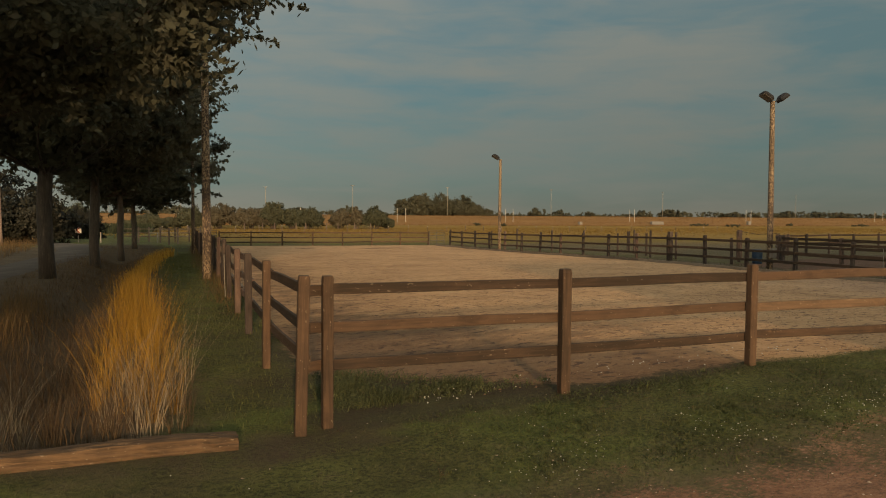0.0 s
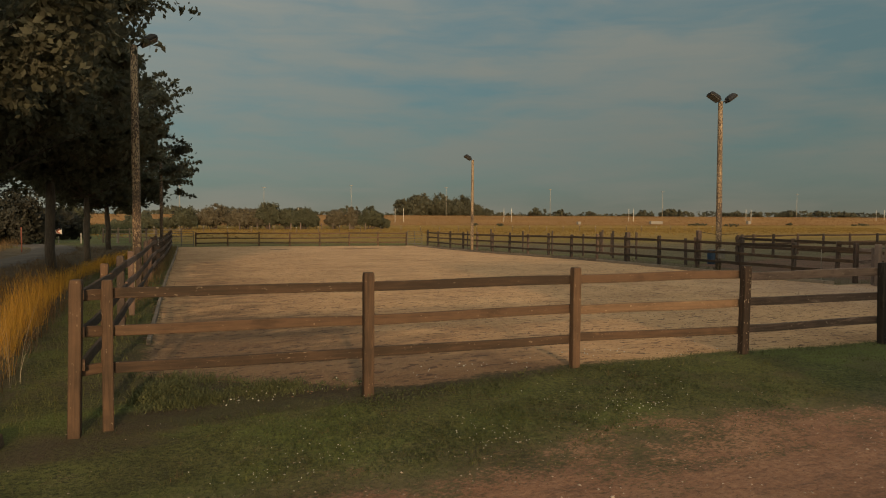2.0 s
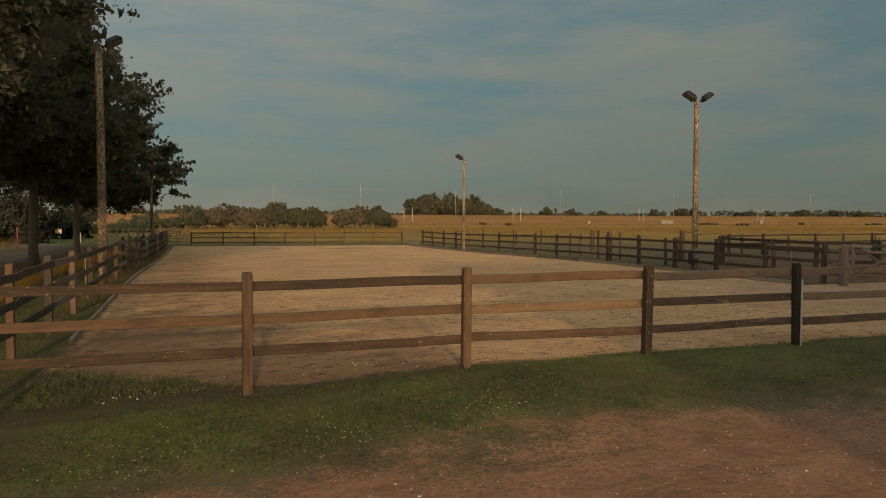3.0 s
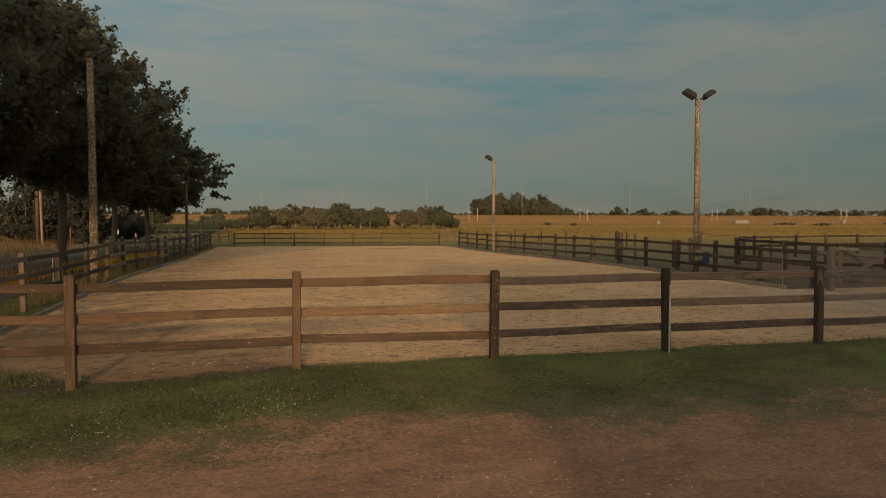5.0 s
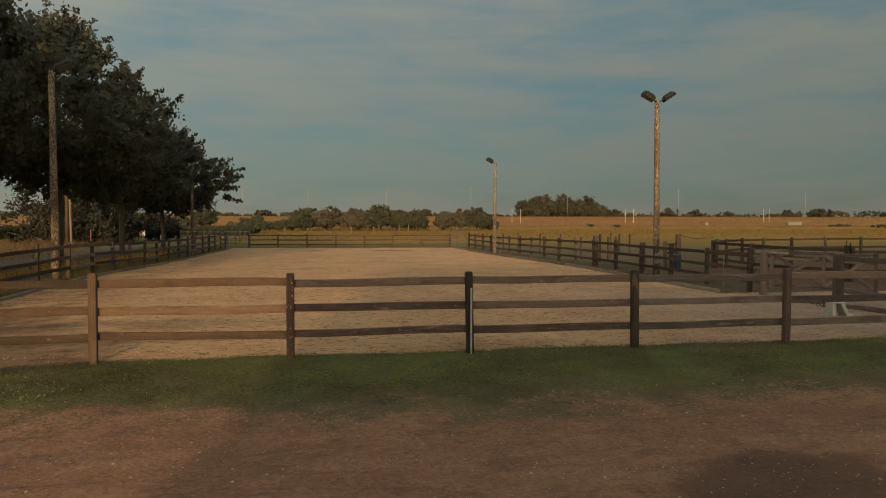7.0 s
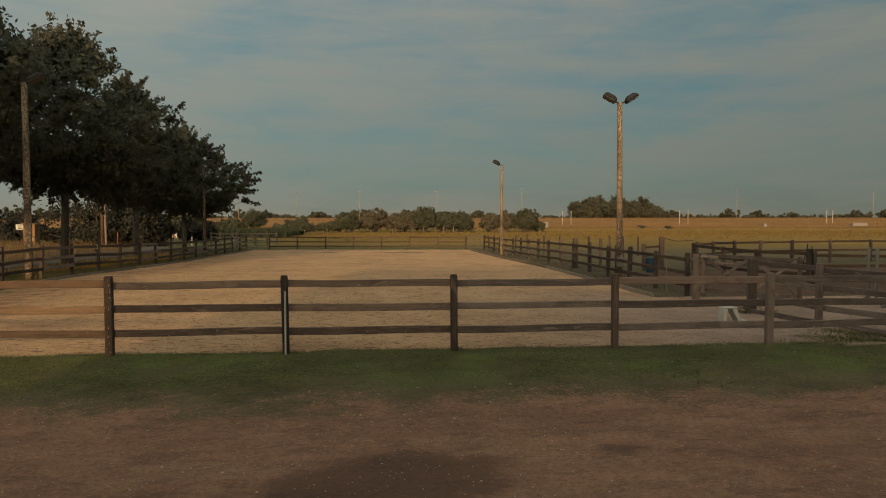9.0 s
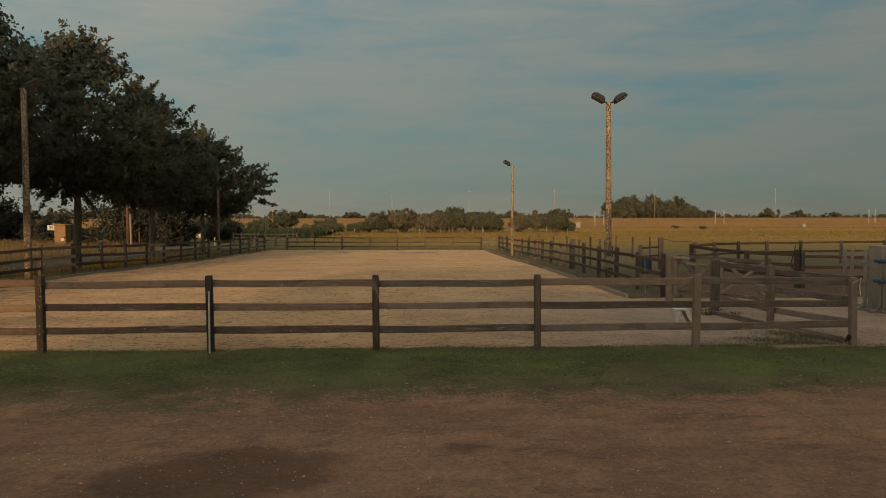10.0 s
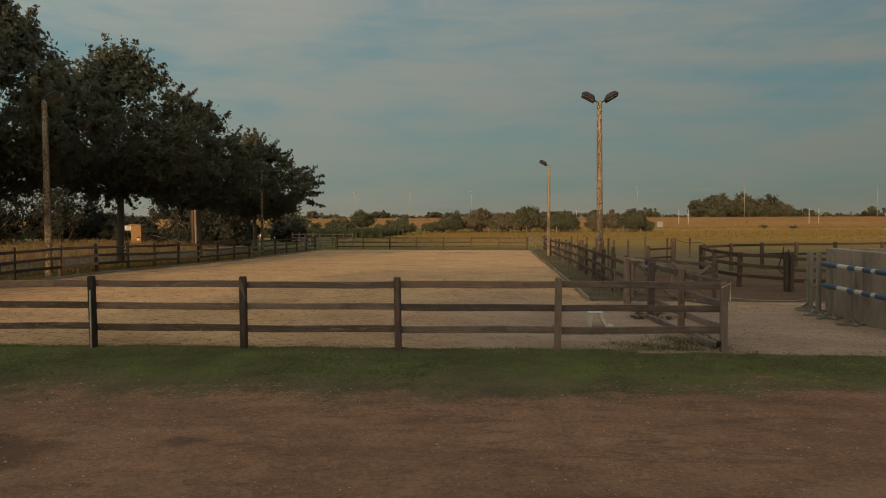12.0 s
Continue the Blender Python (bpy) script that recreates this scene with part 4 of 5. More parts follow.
# ---------------------------------------------------------------- grass
def blades(name, xs, ys, h, width, lean, seed, mat, label, segs=2, category="grass", way=None):
    """Thin upright blades that bend over towards the tip, one mesh of stuff."""
    r = np.random.default_rng(seed)
    n = len(xs)
    z = gz(xs, ys) - 0.02
    a = r.uniform(0, 2 * np.pi, n) if way is None else way
    bend = h * lean * r.uniform(0.3, 1.3, n)
    side = np.stack([-np.sin(a + 0.7), np.cos(a + 0.7)], -1) * (width * r.uniform(0.6, 1.4, n))[:, None]
    rows = []
    for k in range(segs + 1):
        u = k / segs
        cx, cy = xs + np.cos(a) * bend * u ** 1.8, ys + np.sin(a) * bend * u ** 1.8
        cz = z + h * u * (1 - 0.12 * lean * u)
        wd = 0.5 * (1 - 0.85 * u)
        rows.append(np.stack([cx - side[:, 0] * wd, cy - side[:, 1] * wd, cz], -1))
        rows.append(np.stack([cx + side[:, 0] * wd, cy + side[:, 1] * wd, cz], -1))
    v = np.stack(rows, 1)
    m = 2 * (segs + 1)
    base = (np.arange(n) * m)[:, None]
    f = np.concatenate([base + np.array([[2 * k, 2 * k + 1, 2 * k + 3, 2 * k + 2]]) for k in range(segs)], 0)
    me = mesh_np(name, v.reshape(-1, 3), f)
    me.materials.append(mat)
    return tagged(new(name, me), label, category, kind="stuff")


def field_of(n, seed, x0, x1, y0, y1, keep=None):
    r = np.random.default_rng(seed)
    x, y = r.uniform(x0, x1, n), r.uniform(y0, y1, n)
    if keep is not None:
        k = r.random(n) < keep(x, y)
        x, y = x[k], y[k]
    return x, y


def patchy(x, y, s=1.0, o=0.0):
    return 0.5 + 0.5 * np.sin(x * 1.7 * s + 1.3 * np.sin(y * 1.1 * s + o)) * np.sin(y * 1.9 * s + 1.7 * np.sin(x * 0.8 * s + o))


# tall straw-coloured grass in the ditch
def ridge(y):
    """The middle of the band of tall grass."""
    return -0.02 - 0.28 * smooth(7, 18, y) + 0.45 * smooth(20, 31, y) + 1.0 * smooth(31, 44, y)


def tufts(n, seed, x0, x1, y0, y1, keep, per, spread):
    """Tussocks: blade feet round each centre, and the way each blade leans outwards."""
    r = np.random.default_rng(seed)
    cx, cy = field_of(n, seed + 1, x0, x1, y0, y1, keep)
    k = r.integers(per[0], per[1], len(cx))
    size = np.repeat(r.uniform(0.6, 1.15, len(cx)), k)
    a = r.uniform(0, 2 * np.pi, k.sum())
    d = np.abs(r.normal(0, spread, k.sum())) * size
    return np.repeat(cx, k) + np.cos(a) * d, np.repeat(cy, k) + np.sin(a) * d, a + r.normal(0, 0.5, len(a)), size


def on_ridge(x, y, w=0.25):
    return np.exp(-((x - ridge(y) - 0.05) / w) ** 2)


# far part of the band, thick and even
x, y = field_of(42000, 1, -1.2, 2.2, 10.5, 45, lambda x, y: on_ridge(x, y) * (0.35 + 0.65 * patchy(x, y, 1.2)) * smooth(47, 38, y) * smooth(10.5, 14, y))
h = np.random.default_rng(2).uniform(0.5, 1.2, len(x)) * (1 - 0.58 * smooth(11, 24, y))
blades("tall_grass", x, y, h, 0.0048 + 0.00035 * (y - 7), 0.22, 3, STRAW, "tall straw-yellow dry grass along the ditch", 3)
# near tussocks with long arching stalks
x, y, a, sz = tufts(225, 401, -0.75, 0.75, 7.0, 14, lambda x, y: on_ridge(x, y, 0.3) * (0.35 + 0.65 * patchy(x, y, 1.6)) * (0.3 + 0.7 * smooth(7.4, 9.6, y)), (24, 52), 0.075)
h = np.random.default_rng(402).uniform(0.5, 1.2, len(x)) * sz
blades("tall_grass", x, y, h, 0.0042, 0.42, 403, STRAW, "tussocks of tall straw-yellow grass with arching stalks", 5, way=a)
x, y, a, sz = tufts(85, 404, -0.75, 0.8, 6.95, 9.6, lambda x, y: on_ridge(x, y, 0.36), (5, 11), 0.09)
h = np.random.default_rng(405).uniform(0.6, 1.15, len(x)) * sz
blades("tall_grass", x, y, h, 0.0036, 0.55, 406, LITTER, "pale bleached stalks standing out of the tussocks", 6, way=a)
x, y, a, sz = tufts(200, 407, -2.7, 0.5, 6.95, 12, lambda x, y: (0.3 + 0.7 * patchy(x, y, 0.8, 2.0)) * smooth(12.5, 9, y) * np.maximum(smooth(-0.5, -0.9, x), smooth(8.8, 7.6, y) * smooth(0.5, 0.1, x)), (14, 38), 0.09)
h = np.random.default_rng(408).uniform(0.35, 1.0, len(x)) * sz
blades("tall_grass", x, y, h, 0.0036, 0.5, 409, BROWNGRASS, "thin brown dead stalks in the ditch", 5, way=a)
# pale colour stands in for sunlight on these shaded tufts
x, y, a, sz = tufts(95, 410, -2.9, -0.9, 6.95, 9.5, lambda x, y: patchy(x, y, 1.1, 0.5), (14, 34), 0.08)
h = np.random.default_rng(411).uniform(0.4, 0.95, len(x)) * sz
blades("tall_grass", x, y, h, 0.0042, 0.5, 412, LITTER, "straw tufts among the dead stalks, paled to look sunlit", 5, way=a)
x, y = field_of(2500, 95, -2.9, -1.5, 11, 18, lambda x, y: np.exp(-((x + 2.2) / 0.4) ** 2))
h = np.random.default_rng(96).uniform(0.3, 0.7, len(x))
blades("tall_grass", x, y, h, 0.009, 0.35, 97, REED, "dry grass tufts below the oaks", 3)
x, y = field_of(14000, 8, -2.6, 0.4, 6.8, 40, lambda x, y: (0.3 + 0.7 * patchy(x, y, 0.6)) * smooth(-2.6, -1.9, x))
h = np.random.default_rng(9).uniform(0.12, 0.4, len(x)) * (1 - 0.4 * smooth(10, 20, y))
blades("withered_grass", x, y, h, 0.012, 0.5, 10, BROWNGRASS, "brown withered grass filling the ditch", 2)
# reeds beyond the lane
x, y = field_of(30000, 11, -30, -6.8, 22, 75, lambda x, y: smooth(-6.5, -8.0, x + 0.05 * (30 - y)) * (0.4 + 0.6 * patchy(x, y, 0.25)))
h = np.random.default_rng(12).uniform(0.3, 0.75, len(x))
blades("tall_grass", x, y, h, 0.02, 0.3, 13, REED, "dull dry grass beyond the lane", 2)
# rough grass round the oaks
x, y = field_of(16000, 14, -3.6, 1.4, 18, 58, lambda x, y: smooth(ridge(y) + 0.5, ridge(y) + 0.1, x) * (0.3 + 0.7 * patchy(x, y, 0.5)))
h = np.random.default_rng(15).uniform(0.05, 0.16, len(x))
blades("withered_grass", x, y, h, 0.014, 0.5, 16, BROWNGRASS, "dull brown grass round the oaks", 2)
# short green grass strip before the fence and along the side
strip = lambda x, y: smooth(4.0, 5.2, y + 0.9 * (patchy(x, y, 1.1) - 0.5)) * (0.25 + 0.75 * patchy(x, y, 2.0))
x, y = field_of(80000, 17, 2.5, 30, 3.7, 6.98, lambda x, y: strip(x, y) * (0.25 + 0.75 * smooth(6.0, 10.5, x)))
h = np.random.default_rng(18).uniform(0.02, 0.06, len(x))
blades("short_grass", x, y, h, 0.007, 0.6, 19, GRASS, "short green grass before the fence", 1)
x, y = field_of(36000, 117, -1.5, 11, 3.7, 6.92, lambda x, y: strip(x, y) * smooth(11, 7, x) * (1 - np.exp(-((x - 0.9) / 1.2) ** 2 - ((y - 6.35) / 0.5) ** 2)))
h = np.random.default_rng(118).uniform(0.02, 0.07, len(x))
blades("short_grass", x, y, h, 0.008, 0.7, 119, OLIVEGRASS, "trodden olive grass with clover", 1)
x, y = field_of(40000, 20, 0.2, 3.2, 6.8, 48, lambda x, y: smooth(ridge(y) + 0.25, ridge(y) + 0.6, x) * smooth(left_x(y) + 0.4, left_x(y) + 0.1, x) * smooth(48, 36, y))
h = np.random.default_rng(21).uniform(0.03, 0.09, len(x))
blades("short_grass", x, y, h, 0.007 + 0.00025 * y, 0.5, 22, GRASS, "short green grass beside the side fence", 1)
x, y = field_of(30000, 120, 0.6, 3.9, 13, 55, lambda x, y: np.exp(-((x - left_x(y) + 0.05) / 0.32) ** 2) * smooth(12, 20, y))
h = np.random.default_rng(121).uniform(0.06, 0.3, len(x))
blades("withered_grass", x, y, h, 0.01, 0.5, 122, REED, "dry yellowish grass below the side fence", 1)
# weeds at the arena edges
x, y = field_of(46000, 23, 1.7, 7.0, 7.2, 9.5, lambda x, y: smooth(7.22, 7.5, y) * smooth(0.15, -0.25, y - 7.15 - 2.2 * smooth(4.9, 1.4, x)) * (0.12 + 0.88 * patchy(x, y, 2.6) ** 1.6))
h = np.random.default_rng(24).uniform(0.03, 0.12, len(x)) * (0.6 + 0.8 * patchy(x, y, 2.6))
blades("weeds", x, y, h, 0.011, 0.8, 25, WEED, "green weeds along the arena edge", 2)
x, y = field_of(900, 423, 1.8, 7.0, 7.3, 9.0, lambda x, y: smooth(0.1, -0.3, y - 7.2 - 1.9 * smooth(4.9, 1.4, x)) * patchy(x, y, 2.2))
v, f = leaf_cloud(np.stack([x, y, gz(x, y) + 0.05], -1), np.random.default_rng(424).uniform(0.04, 0.1, len(x)), 26, 0.013, 425, 0.9)
place(tagged(new("weeds", mesh_np("weeds", v, f)), "leafy green weeds behind the fence", "weeds", kind="stuff"), WEED, None)
x, y = field_of(9000, 26, 20.7, 22.4, 15.5, 54, lambda x, y: 0.15 + 0.85 * patchy(x, y, 0.8) ** 2)
h = np.random.default_rng(27).uniform(0.04, 0.16, len(x))
blades("weeds", x, y, h, 0.014, 0.7, 28, OLIVEGRASS, "green weeds below the paddock fence", 2)
x, y = field_of(26000, 29, 19.4, 21.9, 6.9, 9.4, lambda x, y: patchy(x, y, 1.5) ** 1.5 * smooth(9.6, 7.6, y + 0.9 * (21.6 - x)))
h = np.random.default_rng(30).uniform(0.02, 0.075, len(x))
blades("weeds", x, y, h, 0.011, 0.9, 31, GRASS, "green grass and weeds at the arena corner", 2)
x, y, a, sz = tufts(26, 431, 21.1, 22.0, 11.4, 12.8, lambda x, y: 0.8 + 0 * x, (30, 60), 0.09)
blades("weeds", x, y, np.random.default_rng(432).uniform(0.04, 0.12, len(x)) * sz, 0.016, 0.9, 433, OLIVEGRASS, "low weeds round the gate post", 2, way=a)
# dry tufts and thin grass running out over the track
x, y = field_of(34000, 441, 1.5, 30, 3.3, 5.6, lambda x, y: np.exp(-((y - 4.4) / 0.6) ** 2) * patchy(x, y, 1.5, 2.2) ** 1.4)
blades("withered_grass", x, y, np.random.default_rng(442).uniform(0.015, 0.05, len(x)), 0.008, 0.9, 443, OLIVEGRASS, "thin worn grass at the edge of the track", 1)
x, y, a, sz = tufts(420, 444, 1.5, 30, 3.6, 6.7, lambda x, y: patchy(x, y, 0.9, 1.1), (10, 26), 0.05)
blades("withered_grass", x, y, np.random.default_rng(445).uniform(0.02, 0.07, len(x)) * sz, 0.007, 0.9, 446, BROWNGRASS, "small withered tufts in the grass", 2, way=a)
x, y, a, sz = tufts(700, 447, 1.5, 30, 4.3, 6.9, lambda x, y: patchy(x, y, 1.2, 3.1), (12, 30), 0.06)
blades("short_grass", x, y, np.random.default_rng(448).uniform(0.03, 0.085, len(x)) * sz, 0.008, 0.8, 449, GRASS, "taller green tufts in the grass strip", 2, way=a)
# grass left standing along the foot of the front fence
x, y = field_of(9000, 451, 7.0, 21.6, 6.8, 7.1, lambda x, y: patchy(x, y, 3.0, 0.4) ** 1.5)
blades("short_grass", x, y, np.random.default_rng(452).uniform(0.02, 0.075, len(x)), 0.007, 0.7, 453, OLIVEGRASS, "uncut grass along the foot of the fence", 2)


# ---------------------------------------------------------------- gate, yard and paddocks
def gate(at, rz, length, label):
    """A wooden field gate along local x: three stiles, three rails and a crossed brace in each half."""
    top = empty("gate", at, label, "gate", "yard gates")
    top.rotation_euler = (0, 0, rz)

    def board(name, p, q, h, t, mat, y=0.0, note=""):
        m, ln = aim((p[0], y, p[1]), (q[0], y, q[1]))
        ob = part(name, rail_mesh(ln, h, t), mat, top, note)
        ob.matrix_basis = m
    mid = length * 0.52
    for x, wd, z0, z1 in ((0.04, 0.1, 0.0, 1.06), (mid, 0.08, 0.12, 0.98), (length - 0.045, 0.09, 0.06, 1.07)):
        bm = bmesh.new()
        box(bm, (wd, 0.065, z1 - z0), (x, 0, (z0 + z1) / 2), bev=0.008)
        part("stile", bm, GREYPOST, top)
    for z, hh in ((1.01, 0.085), (0.84, 0.08), (0.12, 0.09)):
        board("gate_rail", (0.0, z), (length, z - 0.03), hh, 0.03, GREYRAIL, 0.05)
    for a, b in ((0.1, mid - 0.05), (mid + 0.05, length - 0.1)):
        board("brace", (a, 0.96), (b, 0.17), 0.075, 0.024, GREYRAIL, -0.047)
        board("brace", (a, 0.17), (b, 0.96), 0.075, 0.024, GREYRAIL, -0.072)
    board("patch_board", (0.02, 1.0), (0.5, 0.985), 0.07, 0.022, BOARD, -0.1, "pale new board nailed on")
    for z in (0.92, 0.2):
        bm = bmesh.new()
        box(bm, (0.42, 0.012, 0.04), (0.1, 0.073, z), bev=0.003)
        part("hinge", bm, METAL, top)
    return top


for px, py, pz, pw in ((21.53, 14.9, 1.04, 0.15), (21.6, 12.14, 1.08, 0.13)):
    thing("gate_post", post_mesh(pw, pz - g(px, py)), GREYPOST, (px, py, g(px, py)), "thick grey weathered gate post", "post", "yard gates")
gate((21.64, 14.78, 0.0), math.atan2(-2.07, 1.51), 2.58, "grey wooden gate with crossed braces, standing open")
fence("dark weathered fence beside the yard gate", [(21.62, 15.1), (21.66, 15.76)], [1.1], (1.0, 0.64, 0.3), -1, 0.11, 0.1, 0.04, [GREYPOST], [GREYRAIL], "riding arena fences")


def low_board(p, q, h, label, mat=None, t=0.06):
    """A board on edge along the ground."""
    z0, z1 = g(*p), g(*q)
    m, ln = aim((p[0], p[1], z0 + h * 0.32), (q[0], q[1], z1 + h * 0.32))
    ob = part("kickboard", rail_mesh(ln, h, t), mat or BOARD, None)
    ob.matrix_basis = m
    return tagged(ob, label, "board", "arena edge boards")


for i in range(-1, 11):
    y0, y1 = 15.0 + i * 3.7, 15.0 + (i + 1) * 3.7
    low_board((1.44 + 0.042 * y0, y0), (1.44 + 0.042 * y1, y1 - 0.02), 0.1, "pale weathered edge board of the arena")
for i in range(9):
    y0, y1 = 15.6 + i * 4.2, 15.6 + (i + 1) * 4.2
    low_board((20.62 + 0.04 * math.sin(i * 2.0), y0), (20.62 + 0.04 * math.sin(i * 2.0 + 2.0), y1 - 0.02), 0.13, "pale weathered edge board of the arena")
low_board((21.6, 7.1), (21.58, 9.3), 0.12, "grey weathered sleeper below the side fence", GREYRAIL, 0.07)
low_board((21.57, 9.5), (21.5, 11.9), 0.1, "grey weathered sleeper below the side fence", GREYRAIL, 0.07)

# cut timber lying at the end of the ditch
bm = bmesh.new()
rows, rb = [], random.Random(8)
for i in range(25):
    u = -1.15 + 2.3 * i / 24
    ring = []
    for ang in np.linspace(0, 2 * math.pi, 16, endpoint=False):
        cy, cz = math.cos(ang), math.sin(ang)
        k = 1 / max(abs(cy), abs(cz)) ** 0.82
        ring.append(bm.verts.new((u + rb.uniform(-0.01, 0.01), 0.105 * k * cy + 0.02 * math.sin(u * 2) + rb.uniform(-0.006, 0.006), 0.082 * k * cz + 0.012 * math.sin(u * 3.1) + rb.uniform(-0.006, 0.006))))
    rows.append(ring)
for r0, r1 in zip(rows, rows[1:]):
    for k in range(16):
        bm.faces.new((r0[k], r1[k], r1[(k + 1) % 16], r0[(k + 1) % 16]))
bm.faces.new(rows[0])
bm.faces.new(rows[-1][::-1])
bmesh.ops.recalc_face_normals(bm, faces=bm.faces)
thing("timber_beam", bm, SLEEPER, (-0.42, 6.63, g(-0.6, 6.63) + 0.05), "pale rough-sawn timber beam lying on the grass", "beam", rz=radians(-3.5))

# paddock fences
fence("dark paddock fence with two rails behind the yard", [(26.2, 25.6), (27.9, 27.4), (29.74, 29.12), (31.65, 30.4), (33.61, 31.0), (36.0, 31.6), (38.6, 32.2), (41.4, 32.8), (44.4, 33.4), (47.6, 34), (51, 34.6)], [1.15], (1.05, 0.62), 1, 0.12, 0.1, 0.04, [DIMPOST, DARKPOST], [RAIL], "paddock fences", 0.02)
fence("grey paddock fence with three rails beside the yard", [(26.2, 25.4), (25.75, 22.0), (26.0, 20.2), (26.84, 18.4)], [1.2, 1.15, 1.12, 1.2], (1.05, 0.72, 0.38), -1, 0.13, 0.11, 0.04, [DIMPOST, DARKPOST, DARKPOST, DIMPOST], [RAIL], "paddock fences", 0.03)
fence("grey paddock fence beside the concrete wall", [(26.95, 18.3), (29.4, 18.0), (31.9, 17.8), (34.4, 17.6), (37, 17.4)], [1.15], (0.98, 0.66, 0.34), 1, 0.12, 0.1, 0.04, [DIMPOST, DARKPOST], [RAIL], "paddock fences", 0.02)
fence("dark paddock fence with two rails along the track", [(22.6, 24.6), (24.2, 25.9), (25.47, 27.27)], [1.1, 1.1, 1.25], (0.95, 0.6), 1, 0.12, 0.08, 0.035, [DIMPOST, DARKPOST], [RAIL], "paddock fences", 0.03, (0,))
for i, (px, py) in enumerate(((23.3, 29.0), (23.35, 31.0), (23.5, 34), (23.6, 37.5), (23.5, 41), (24.6, 33), (26.0, 36), (27.8, 39), (29.8, 42), (23.4, 45.5), (23.4, 49.5))):
    thing("fence_post", post_mesh(0.085, 1.28 + 0.1 * math.sin(i * 2.3)), DIMPOST, (px, py, g(px, py)), "thin dark paddock post", "post", "paddock posts")
thing("fence_post", post_mesh(0.18, 1.3), DIMPOST, (21.72, 27.44, g(21.7, 27.4)), "thick black tarred strainer post", "post", "paddock posts")
thing("fence_post", post_mesh(0.19, 1.38), DARKPOST, (25.5, 27.3, g(25.5, 27.3)), "thick weathered strainer post", "post", "paddock posts")


def cord(name, pts, r, mat, label, category="cord"):
    bm = bmesh.new()
    tube(bm, pts, r, 6)
    return thing(name, bm, mat, (0, 0, 0), label, category)


cord("hose", [(26.7, 18.28, 1.18), (26.62, 18.2, 0.95), (26.5, 18.2, 0.55), (26.62, 18.18, 0.4), (26.8, 18.2, 0.45), (26.86, 18.22, 0.8), (26.82, 18.25, 1.1)], 0.016, BLACK, "black rubber hose looped over the post", "hose")
cord("cord", [(21.74, 6.86, 0.84), (22.6, 8.4, 0.64), (23.6, 10.2, 0.44), (24.6, 11.95, 0.25), (25.66, 13.82, 0.1)], 0.005, ROPE, "pale cord tied across the yard entrance")
cord("cord", [(21.6, 6.78, 1.0), (21.73, 6.78, 1.07), (21.75, 6.86, 0.96), (21.73, 6.8, 0.8)], 0.007, ROPE, "pale cord knotted round the corner post")
cord("wire", [(25.5, 27.3, 1.15), (25.9, 26.6, 1.02), (26.2, 25.6, 1.08)], 0.012, BLACK, "dark wire between the paddock posts", "wire")

bm = bmesh.new()
box(bm, (0.06, 0.05, 0.1), (0, 0, 0), (0.2, 0.3, 0), bev=0.012)
tube(bm, [(0, 0, -0.03), (-0.05, 0.01, -0.06), (-0.09, 0.0, -0.02)], 0.012, 6)
thing("fence_insulator", bm, BLACK, (21.575, 6.84, 0.13), "black plastic wire holder on the corner post", "wire holder")

# white plastic stool inside the fence
stool = empty("stool", (20.15, 10.3, g(20.15, 10.3)), "white plastic step stool standing on the sand", "stool")
bm = bmesh.new()
box(bm, (0.3, 0.24, 0.035), (0, 0, 0.275), bev=0.014)
part("seat", bm, WHITE, stool)
for sx, out_ in ((-1, 0.015), (1, 0.12)):
    bm = bmesh.new()
    for k in range(6):
        z0, z1 = 0.27 - 0.045 * k, 0.27 - 0.045 * (k + 1)
        box(bm, (0.1 - 0.006 * k, 0.23 + 0.01 * k, z0 - z1 + 0.014), (sx * (0.1 + out_ * ((k + 0.5) / 6) ** 1.4), 0, (z0 + z1) / 2), (0, -1.6 * sx * out_, 0), bev=0.012)
    part("leg", bm, WHITE, stool)
bm = bmesh.new()
box(bm, (0.15, 0.26, 0.035), (0.27, 0, 0.017), bev=0.012)
part("foot", bm, WHITE, stool)

# concrete bunker wall with a heap behind it
bm = bmesh.new()
for i in range(7):
    box(bm, (0.22, 1.78, 1.5), (25.77, 12.0 - 1.8 * i, 0.61), bev=0.012)
box(bm, (6.0, 0.22, 1.5), (28.88, 12.78, 0.61), bev=0.012)
thing("concrete_wall", bm, CONCRETE, (0, 0, 0), "stained grey concrete bunker wall", "wall", kind="structure")
r = np.random.default_rng(5)
n = 26
uu, vv = np.meshgrid(np.linspace(0, 1, n), np.linspace(0, 1, n))
hx, hy = 25.95 + 5.5 * uu, 2.5 + 10.3 * vv
hz = 2.5 * np.sin(np.pi * np.clip(uu * 0.8 + 0.12, 0, 1)) * np.sin(np.pi * np.clip(vv * 0.9 + 0.02, 0, 1)) ** 0.8 + 0.12 * r.random((n, n))
ii = np.arange(n * n).reshape(n, n)
hm = mesh_np("heap", np.stack([hx, hy, hz - 0.1], -1).reshape(-1, 3), np.stack([ii[:-1, :-1], ii[:-1, 1:], ii[1:, 1:], ii[1:, :-1]], -1).reshape(-1, 4))
HEAP = plain("brown_litter", (0.16, 0.085, 0.045), 0.95, 0.0, 0.5, 4.0)
hm.materials.append(HEAP)
tagged(new("heap", hm), "heap of brown stable litter behind the wall", "heap", kind="stuff")


